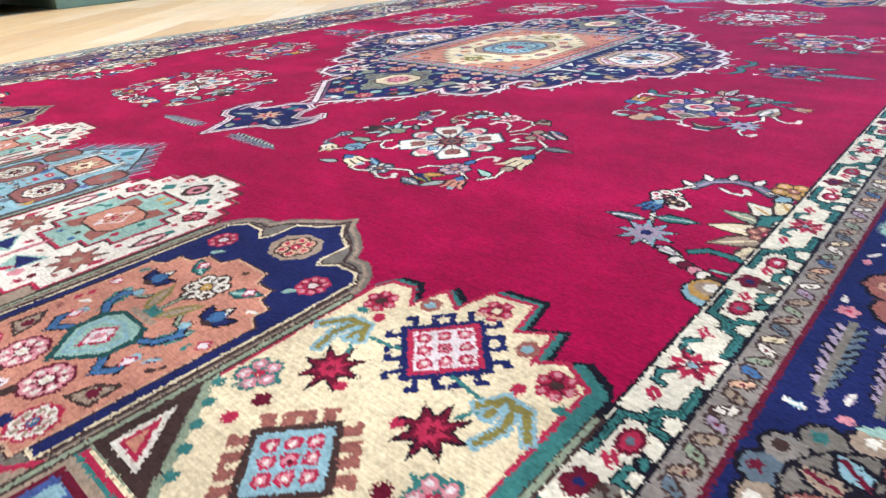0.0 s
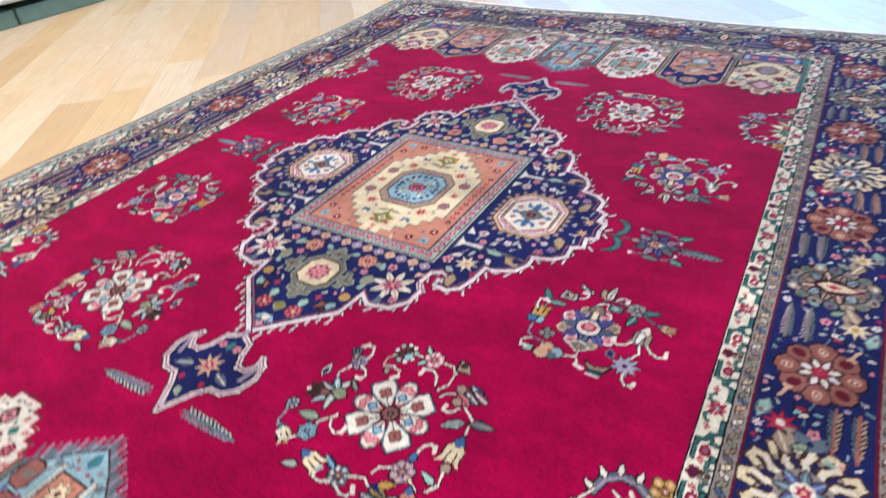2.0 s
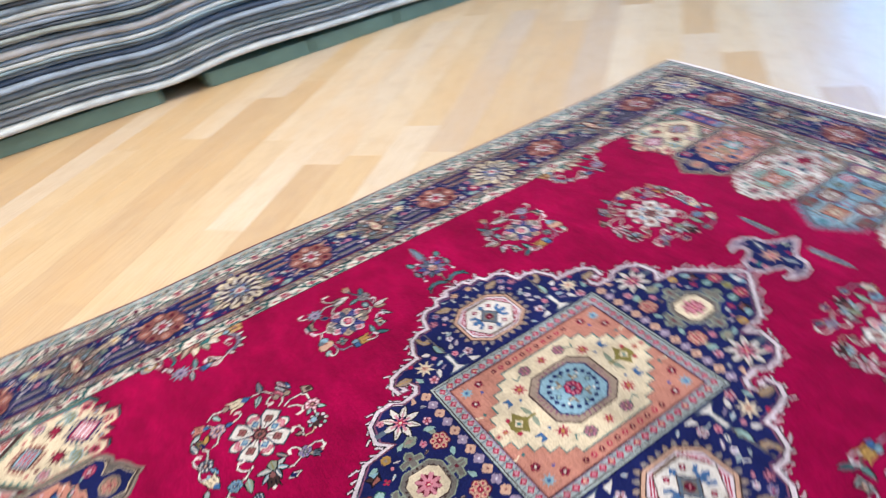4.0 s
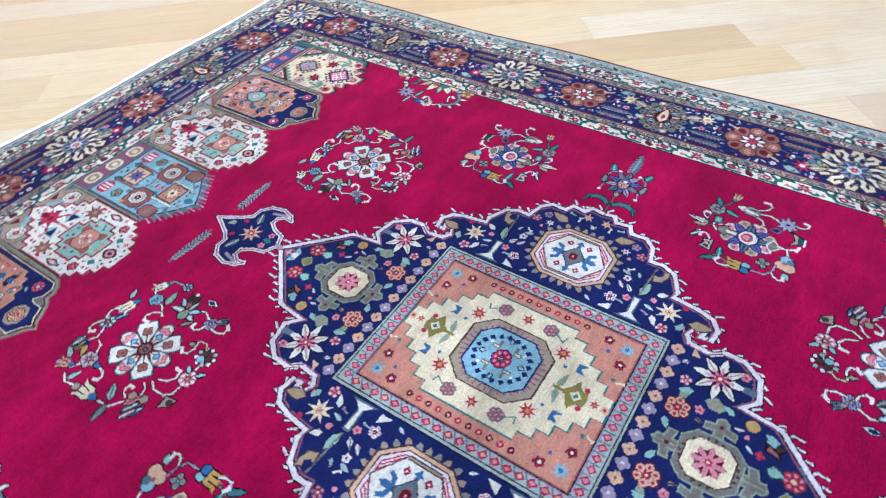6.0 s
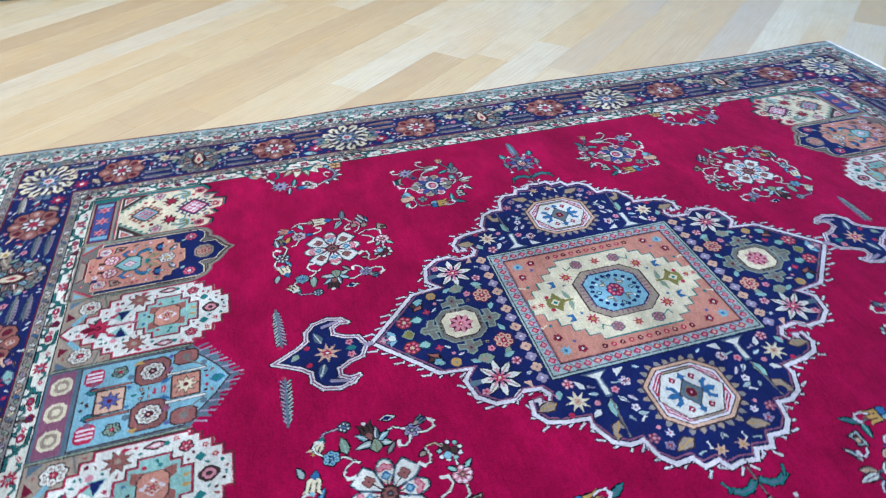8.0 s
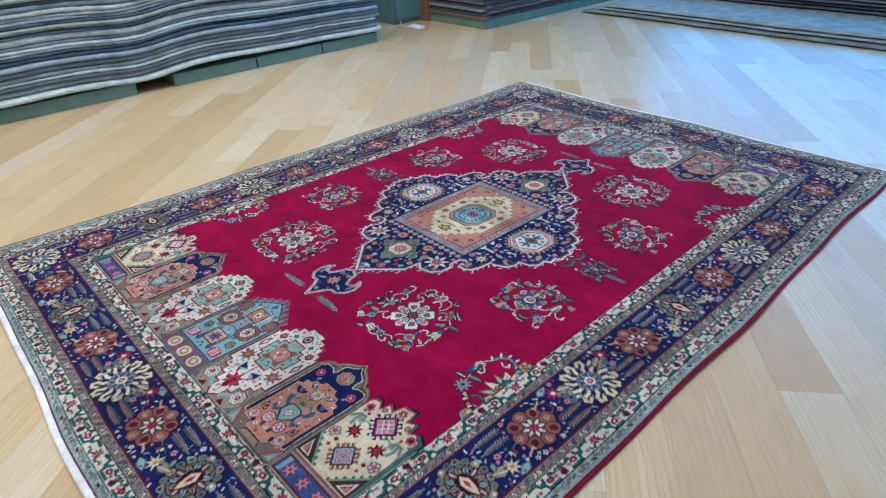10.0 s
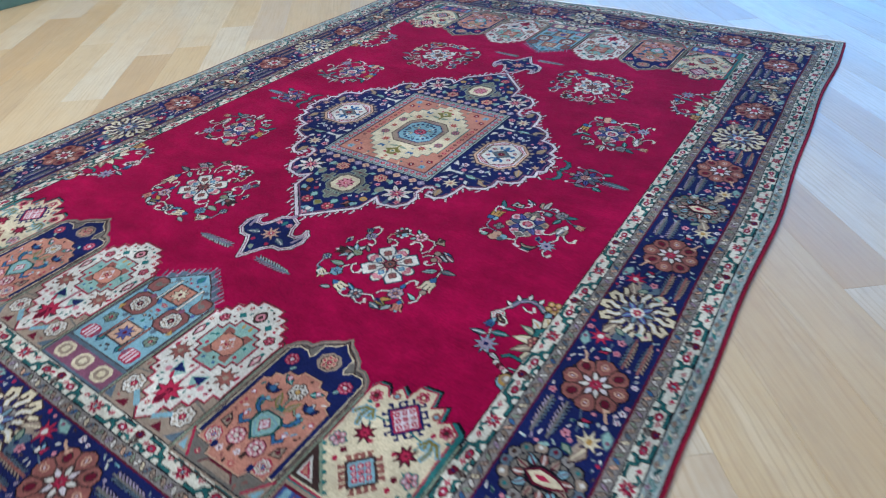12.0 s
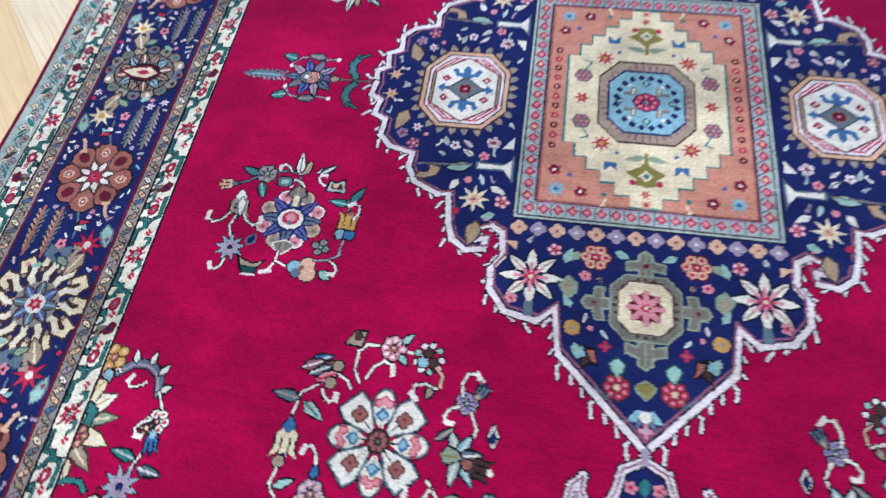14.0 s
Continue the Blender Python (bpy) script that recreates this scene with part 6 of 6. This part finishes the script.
def draw_border():
    area("inner_guard_stripe", "white guard stripe with green leaves and red stars")
    for c_, a, b in BANDS[:5]:
        frame_band(a, b, c_)
    area("main_border", "navy border with terracotta, grey and white rosettes")
    frame_band(*BANDS[5][1:], BANDS[5][0])
    area("outer_guard_stripe", "white guard stripe with green leaves and red stars")
    for c_, a, b in BANDS[6:11]:
        frame_band(a, b, c_)
    area("outer_stripe", "grey-green outer stripe with dark leaves")
    for c_, a, b in BANDS[11:]:
        frame_band(a, b, c_)
    pen["area"] = None
    V = 1.1185
    for side in range(4):
        long_ = side < 2
        base = 0 if long_ else DROP
        half = lambda v: v + (DROP if long_ else 0)
        turn = (-90, 90, 0, 180)[side]
        with placed(0, 0, turn, 1, 1):
            guard(-half(0.96), half(0.96), 0.964 + base, 1, side)
            guard(-half(1.27), half(1.27), 1.2755 + base, -1, side + 1)
            stripe_grey(-half(1.0), half(1.0), 1.002 + base, side)
            stripe_grey(-half(1.235), half(1.235), 1.2355 + base, side + 9)
            stripe_blue(-half(1.32), half(1.32), 1.324 + base)
            n, p = (5, 0.2865) if long_ else (3, 0.2815)
            for k in range(-n, n + 1):
                with placed(k * p, V + base):
                    kind_ = (k % 4) if long_ else ((k + 2) % 4)
                    if kind_ % 2 == 1:
                        rosette_terra()
                    elif kind_ == 0:
                        with placed(0, 0, 90):
                            rosette_grey()
                    else:
                        rosette_white()
            for k in range(-n, n):
                with placed((k + 0.5) * p, V + base):
                    a = (k % 4) if long_ else ((k + 2) % 4)
                    b = (a + 1) % 4
                    red = 2 in (a, b)
                    with placed(0, 0, 0, 1 if k % 2 else -1, -1 if red else 1):
                        interval(red)
            for s in (1, -1):
                with placed((n + 0.46) * p * s, V + base, 0, s, 1):
                    star(0.005, -0.055, 0.030, "rose", "white", 8, 0.4, 0, "maroon")
                    lotus(0.0, 0.01, 0.018, 60, "white", "sky", "rose")
                    leaf(-0.03, -0.03, 0.05, 0.024, 230, "tan", "brown", "cream")
                    comb(-0.03, 0.06, 0.08, 0, "tan", "sage", "white", 0.0135)
                    bloom(0.045, 0.035, 0.013, "pink", "maroon", 5, None)
    for sx in (1, -1):
        for sy in (1, -1):
            with placed(V * sx, (V + DROP) * sy):
                rosette_white()


def sprinkle(ground, x0, x1, y0, y1, step, room, seed, mirrored, kinds):
    """Small leaves, buds and blooms wherever the ground is still empty."""
    rnd = random.Random(seed)
    n = int(room / KNOT)
    g = YI[ground]
    y = y0
    while y < y1:
        x = x0
        while x < x1:
            px, py = x + rnd.uniform(-0.3, 0.3) * step, y + rnd.uniform(-0.3, 0.3) * step
            pick, turn = rnd.choice(kinds), rnd.uniform(0, 360)
            i, j = int((px + HX) / KNOT), int((py + HY) / KNOT)
            x += step
            if not (n <= i < NX - n and n <= j < NY - n) or (knots[j - n:j + n + 1, i - n:i + n + 1] != g).any():
                continue
            for sx, sy in (((1, 1), (-1, 1), (1, -1), (-1, -1)) if mirrored else ((1, 1),)):
                with placed(0, 0, 0, sx, sy):
                    if pick[0] == "leaf":
                        leaf(px - 0.6 * room * math.cos(radians(turn)), py - 0.6 * room * math.sin(radians(turn)), 1.7 * room, 0.75 * room, turn, pick[1], None, pick[2])
                    elif pick[0] == "bloom":
                        bloom(px, py, 0.95 * room, pick[1], pick[2], 5, None, None, turn)
                    elif pick[0] == "curl":
                        curl(px, py, 1.25 * room, turn, pick[1], 0.0042, 1 if pick[2] else -1)
                    elif pick[0] == "star":
                        star(px, py, 1.05 * room, pick[1], pick[2], 6, 0.45, turn)
                    else:
                        disc(px, py, 0.5 * room, pick[1], n=6)
        y += step


FILLS = (("leaf", "white", "slate"), ("leaf", "frost", "green"), ("leaf", "white", None), ("leaf", "sky", "white"), ("leaf", "frost", None), ("curl", "white", 1),
         ("bloom", "pink", "rose"), ("leaf", "tan", "brown"), ("bloom", "blush", "maroon"), ("leaf", "sage", "white"), ("leaf", "lilac", "white"), ("dot", "pink", None),
         ("curl", "frost", None), ("curl", "lilac", 1), ("star", "blush", "rose"), ("leaf", "teal", "sky"))


def fill_gaps():
    pen["area"] = None
    # medallion, a quarter at a time
    for room, step, seed in ((0.0165, 0.023, 1), (0.0120, 0.021, 2)):
        sprinkle("navy", 0.004, 0.56, 0.004, 0.70, step, room, seed, True, FILLS)
    # border ground, kept to its band
    for room, step, seed in ((0.016, 0.020, 4), (0.0105, 0.015, 5), (0.0075, 0.016, 6)):
        sprinkle("navy", 1.02, 1.22, -HY, HY, step, room, seed, False, FILLS)
        sprinkle("navy", -1.22, -1.02, -HY, HY, step, room, seed + 7, False, FILLS)
        sprinkle("navy", -1.02, 1.02, -1.80, -1.59, step, room, seed + 14, False, FILLS)
        sprinkle("navy", -1.02, 1.02, 1.59, 1.80, step, room, seed + 21, False, FILLS)
    # panels and the cream ground
    bits = (("dot", "rose", None), ("dot", "teal", None), ("dot", "brown", None), ("leaf", "teal", None), ("leaf", "terra", None), ("star", "rose", "cream"))
    sprinkle("orange", 0.0, 0.936, 1.06, 1.51, 0.019, 0.0095, 41, True, (("leaf", "brown", None), ("bloom", "blush", "maroon"), ("leaf", "navy", "sky"), ("leaf", "white", None), ("curl", "brown", 1), ("star", "rose", "white"), ("leaf", "teal", None)))
    for g in ("white", "sky", "orange", "mint", "tan", "slate", "olivegrey"):
        sprinkle(g, 0.0, 0.936, 1.06, 1.51, 0.017, 0.0095, 8, True, bits)
    for room, step, seed in ((0.0125, 0.016, 31), (0.0085, 0.013, 32)):
        sprinkle("sky", 0.0, 0.30, 1.06, 1.51, step, room, seed, True, (("leaf", "terra", "peach"), ("leaf", "brown", "tan"), ("leaf", "olivegrey", None), ("bloom", "dusk", "white"),
                 ("leaf", "slate", "white"), ("dot", "maroon", None), ("leaf", "teal", None), ("curl", "peach", 1), ("star", "brown", "peach")))
        sprinkle("white", 0.0, 0.60, 1.06, 1.51, step, room, seed + 2, True, (("leaf", "brown", "tan"), ("leaf", "teal", None), ("star", "rose", "maroon"), ("dot", "maroon", None), ("leaf", "dusk", None)))
    sprinkle("frost", -HX, HX, -HY, HY, 0.012, 0.0075, 10, False, (("leaf", "green", None), ("dot", "slate", None), ("leaf", "tan", None), ("leaf", "teal", None)))


def draw_rug():
    draw_border()
    # fourteen end panels
    for sy in (1, -1):
        for k, fn, label in ((0, panel_blue, "light blue pointed end panel with octagons"), (1, panel_white, "white stepped end panel with a mint centre"),
                             (2, panel_orange, "orange and navy end panel with a vase"), (3, panel_cream, "cream end panel with square motifs")):
            for sx in ((1, -1) if k else (1,)):
                area("end_panel", label)
                with placed(k * PW * sx, -(INNER + DROP) * sy, 0, sx, 1.05 * sy):
                    fn()
    pen["area"] = None
    for sy in (1, -1):
        for k in range(8):
            x = -INNER + k * PW
            line(((x, (INNER + DROP) * sy), (x, (INNER + DROP - 0.338) * sy)), 0.010, "brown")
            line(((x, (INNER + DROP) * sy), (x, (INNER + DROP - 0.338) * sy)), 0.005, "sage")
    # rosettes of the field
    for i, (sx, sy) in enumerate(((1, 1), (-1, 1), (1, -1), (-1, -1))):
        area("white_rosette", "white eight-petalled rosette ringed by small flowers")
        with placed(0.427 * sx, 0.763 * sy, 0, ROSETTE * sx, -ROSETTE * sy):
            white_rosette(0, 0, 3)
        area("blue_rosette", "blue-grey rosette ringed by small flowers")
        with placed(0.680 * sx, 0.368 * sy, 0, sx, -sy):
            blue_rosette(0, 0, 5)
        area("corner_spray", "half palmette with a curved flower vine")
        with placed(0.925 * sx, 0.795 * sy, 0, sx, sy):
            old = pen["clip"]
            field = np.zeros_like(knots, bool)
            ix = np.abs((np.arange(NX) + 0.5) * KNOT - HX) < INNER
            field[:, ix] = True
            pen["clip"] = field
            corner_spray()
            pen["clip"] = old
    for sx in (1, -1):
        area("side_spray", "flower sprig with slate grey leaves")
        with placed(0.632 * sx, 0, 0, sx, 1):
            side_spray()
    # medallion
    area("medallion", "navy medallion with a white thorned outline")
    for sx in (1, -1):
        for sy in (1, -1):
            with placed(0, 0, 0, sx, sy):
                medallion_quarter()
    poly(whole(MEDAL), "navy")
    for sx in (1, -1):
        for sy in (1, -1):
            with placed(0, 0, 0, sx, sy):
                medallion_edge()
                medallion_inside()
    for s in (1, -1):
        octagon(0, 0.475 * s, 0.063, 0.066, "sage")
        octagon(0, 0.475 * s, 0.060, 0.063, "olivegrey")
        for k in range(24):
            t = 2 * math.pi * k / 24
            disc(0.054 * math.cos(t), 0.475 * s + 0.057 * math.sin(t), 0.004, "brown", n=5)
        octagon(0, 0.475 * s, 0.049, 0.052, "brown")
        octagon(0, 0.475 * s, 0.046, 0.049, "cream")
        star(0, 0.475 * s, 0.036, "maroon", None, 8, 0.75)
        for k in range(8):
            t = 2 * math.pi * k / 8
            line(((0.012 * math.cos(t), 0.475 * s + 0.012 * math.sin(t)), (0.028 * math.cos(t), 0.475 * s + 0.028 * math.sin(t))), 0.0105, "pink")
        star(0, 0.475 * s, 0.012, "rose", "cream", 6)
        with placed(0.382 * s, 0):
            side_octagon()
    area("centre_panel", "orange and cream panel with a light blue octagon")
    centre_panel()
    for s in (1, -1):
        area("pendant", "navy pendant with a white outline and two feathers")
        with placed(0, 0, 0, 1, s):
            pendant()


def warp(x, y):
    """The hand-woven rug is not quite true: it narrows to one end, and its edges wander and ripple."""
    sx = np.where(x > 0, x * (0.994 - 0.011 * y), x * (1 - 0.002 * y))
    sx = sx - 0.35 * np.clip(x - 1.30, 0, 1)
    sy = np.where(y > 0, y - 0.007 * y * x, y + 0.002 * y * x)
    sy = sy - 0.5 * np.sign(y) * np.clip(np.abs(y) - 1.877, 0, 1)
    ex = np.clip((np.abs(x) - 0.9) / 0.46, 0, 1) ** 2
    ey = np.clip((np.abs(y) - 1.5) / 0.44, 0, 1) ** 2
    sy = sy + 0.014 * np.exp(-((y + 0.6) / 0.33) ** 2) * np.clip((0.95 - np.abs(x)) / 0.1, 0, 1)
    sy = sy - 0.022 * np.clip((-x - 0.93) / 0.06, 0, 1) * np.clip((1.70 - np.abs(y)) / 0.5, 0, 1)
    sx = sx + np.sign(x) * ex * (0.007 * np.sin(3.7 * y + 1.0) + 0.004 * np.sin(8.3 * y + np.sign(x)))
    sy = sy + np.sign(y) * ey * (0.007 * np.sin(4.1 * x + 0.6) + 0.003 * np.sin(9.7 * x))
    z = ex * (0.0035 + 0.0035 * np.sin(5.2 * y + 2.0 * np.sign(x))) + ey * (0.003 + 0.003 * np.sin(6.1 * x + np.sign(y)))
    return sx, sy, z


def weave():
    """Turns the grid of knots into the rug's parts."""
    rug = thing("rug", 0, 0, FLOOR_Z, "crimson hand-knotted wool rug with navy medallion and floral border", "rug")
    rgb = np.array([srgb(*YARN[n]) for n in YNAMES], np.float32)
    lean = np.random.default_rng(7)
    rows = np.clip(np.arange(NY)[:, None] + lean.choice((-1, 0, 0, 0, 0, 0, 0, 0, 1), (NY, NX)), 0, NY - 1)
    cols = np.clip(np.arange(NX)[None, :] + lean.choice((-1, 0, 0, 0, 0, 0, 0, 0, 1), (NY, NX)), 0, NX - 1)
    woven, owner = knots[rows, cols], areas[rows, cols]
    key = owner.astype(np.int64) * 64 + woven
    cut = np.ones((NY, NX), bool)
    cut[:, 1:] = (key[:, 1:] != key[:, :-1]) | (np.arange(1, NX)[None, :] % 18 == 0)
    rows, cols = np.nonzero(cut)
    ends = np.append(cols[1:], NX)
    ends = np.where(np.append(rows[1:], NY) != rows, NX, ends)
    who = owner[rows, cols]
    tint = woven[rows, cols]
    shade = np.random.default_rng(4).uniform(0.90, 1.08, len(rows)).astype(np.float32)
    xs = (np.stack([cols, ends, ends, cols], 1) * KNOT - HX)
    ys = (np.stack([rows, rows, rows + 1, rows + 1], 1) * KNOT - HY)
    px, py, pz = warp(xs, ys)
    co = np.stack([px, py, pz - FLOOR_Z], 2).astype(np.float32)
    for a in range(len(AREA_NAMES)):
        sel = np.nonzero(who == a)[0]
        n = len(sel)
        if not n:
            continue
        me = bpy.data.meshes.new(AREA_NAMES[a])
        me.vertices.add(4 * n)
        me.vertices.foreach_set("co", co[sel].ravel())
        me.loops.add(4 * n)
        me.loops.foreach_set("vertex_index", np.arange(4 * n, dtype=np.int32))
        me.polygons.add(n)
        me.polygons.foreach_set("loop_start", np.arange(0, 4 * n, 4, dtype=np.int32))
        me.update(calc_edges=True)
        yarn = me.attributes.new("yarn", "FLOAT_COLOR", "FACE")
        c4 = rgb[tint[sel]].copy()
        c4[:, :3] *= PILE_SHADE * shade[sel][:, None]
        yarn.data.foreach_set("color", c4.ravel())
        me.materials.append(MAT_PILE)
        ob = new(AREA_NAMES[a], me)
        ob.parent = rug
        tagged(ob, label=AREA_LABELS[a])
    return rug


def edge_tube(name, pts, r, mat, parent, label, squash=1.0):
    """A wrapped edge that follows the rug's outline."""
    bm = bmesh.new()
    rings = []
    for i, p in enumerate(pts):
        a, b = Vector(pts[max(i - 1, 0)]), Vector(pts[min(i + 1, len(pts) - 1)])
        d = (b - a).normalized()
        side = Vector((d.y, -d.x, 0))
        ring = []
        for k in range(8):
            t = 2 * math.pi * k / 8
            q = r * (1 + 0.12 * noise.noise((p[0] * 40, p[1] * 40, k)))
            ring.append(bm.verts.new(Vector(p) + side * (q * math.cos(t) * squash) + Vector((0, 0, q * math.sin(t)))))
        rings.append(ring)
    for a, b in zip(rings, rings[1:]):
        for k in range(8):
            f = bm.faces.new((a[k], a[(k + 1) % 8], b[(k + 1) % 8], b[k]))
            f.smooth = True
    bm.faces.new(rings[0][::-1])
    bm.faces.new(rings[-1])
    bmesh.ops.recalc_face_normals(bm, faces=bm.faces)
    return part(name, bm, mat, parent, label)


def finish_rug(rug):
    def run(a, b, n, low=0.0085):
        pts = []
        for i in range(n + 1):
            x, y = a[0] + (b[0] - a[0]) * i / n, a[1] + (b[1] - a[1]) * i / n
            px, py, pz = warp(np.float64(x), np.float64(y))
            pts.append((float(px), float(py), float(pz) - FLOOR_Z - low))
        return pts
    for s in (1, -1):
        edge_tube("selvedge", run((1.362 * s, -HY), (1.362 * s, HY), 180), 0.0075, MAT_SELVEDGE, rug, "crimson wrapped selvedge")
        edge_tube("kilim_end", run((-HX, (HY + 0.013) * s), (HX, (HY + 0.014) * s), 140, 0.005), 0.0075, MAT_KILIM, rug, "white woven cotton end", 1.7)
    # backing with a skirt down to the floor
    bm = bmesh.new()
    n, m = 40, 56
    g = []
    for i in range(n + 1):
        col = []
        for j in range(m + 1):
            px, py, pz = warp(np.float64(-HX + 2 * HX * i / n), np.float64(-HY + 2 * HY * j / m))
            col.append(bm.verts.new((float(px), float(py), float(pz) - FLOOR_Z - 0.0025)))
        g.append(col)
    for i in range(n):
        for j in range(m):
            bm.faces.new((g[i][j], g[i + 1][j], g[i + 1][j + 1], g[i][j + 1]))
    rim = [e for e in bm.edges if e.is_boundary]
    made = bmesh.ops.extrude_edge_only(bm, edges=rim)["geom"]
    for v in made:
        if isinstance(v, bmesh.types.BMVert):
            v.co.z = 0.001
    part("backing", bm, MAT_BACKING, rug, "dull woven back of the rug")


draw_rug()
fill_gaps()
RUG = weave()
finish_rug(RUG)


# ---------------------------------------------------------------- oak floor, board by board
def board_mesh(length, width):
    bm = bmesh.new()
    g, c = 0.0002, 0.0005
    a, b = length / 2 - g, width / 2 - g
    low = [bm.verts.new(p) for p in ((-a, -b, -0.014), (a, -b, -0.014), (a, b, -0.014), (-a, b, -0.014))]
    mid = [bm.verts.new(p) for p in ((-a, -b, -c), (a, -b, -c), (a, b, -c), (-a, b, -c))]
    top = [bm.verts.new(p) for p in ((-a + c, -b + c, 0), (a - c, -b + c, 0), (a - c, b - c, 0), (-a + c, b - c, 0))]
    bm.faces.new(top)
    for k in range(4):
        j = (k + 1) % 4
        bm.faces.new((low[k], low[j], mid[j], mid[k]))
        bm.faces.new((mid[k], mid[j], top[j], top[k]))
    return bm


def oak_floor():
    fl = new("floor", as_mesh("floor", box(bmesh.new(), X0, X1, Y0, Y1, FLOOR_Z - 0.1, FLOOR_Z - 0.013), MAT_OAK))
    tagged(fl, "pale oiled oak plank floor laid on the diagonal", "floor", kind="structure")
    turn, width, length = 130.5, 0.195, 2.2
    mesh = as_mesh("plank", board_mesh(length, width), MAT_OAK)
    rnd = random.Random(11)
    c, s = math.cos(radians(turn)), math.sin(radians(turn))
    spots = []
    for row in range(-60, 61):
        off = rnd.uniform(0, length)
        for k in range(-8, 9):
            u, v = k * length + off, row * width
            x, y = u * c - v * s, u * s + v * c
            ends = [(x + e * length / 2 * c - q * width / 2 * s, y + e * length / 2 * s + q * width / 2 * c) for e in (1, -1) for q in (1, -1)]
            if all(X0 < ex < X1 and Y0 < ey < Y1 for ex, ey in ends):
                spots.append((math.hypot(x + 0.6, y - 0.4), x, y))
    spots.sort()
    for _, x, y in spots[:300]:
        ob = new("plank", mesh)
        ob.matrix_basis = pose(x, y, FLOOR_Z, 0, 0, turn)
        ob.parent = fl
    bm = bmesh.new()
    for _, x, y in spots[300:]:
        u, v = x * c + y * s, -x * s + y * c
        a, b = length / 2 - 0.0002, width / 2 - 0.0002
        bm.faces.new([bm.verts.new((u + p, v + q, 0)) for p, q in ((-a, -b), (a, -b), (a, b), (-a, b))])
    rest = part("far_planks", bm, MAT_OAK, fl)
    rest.matrix_basis = pose(0, 0, FLOOR_Z, 0, 0, turn)
    tagged(rest, kind="stuff")


oak_floor()
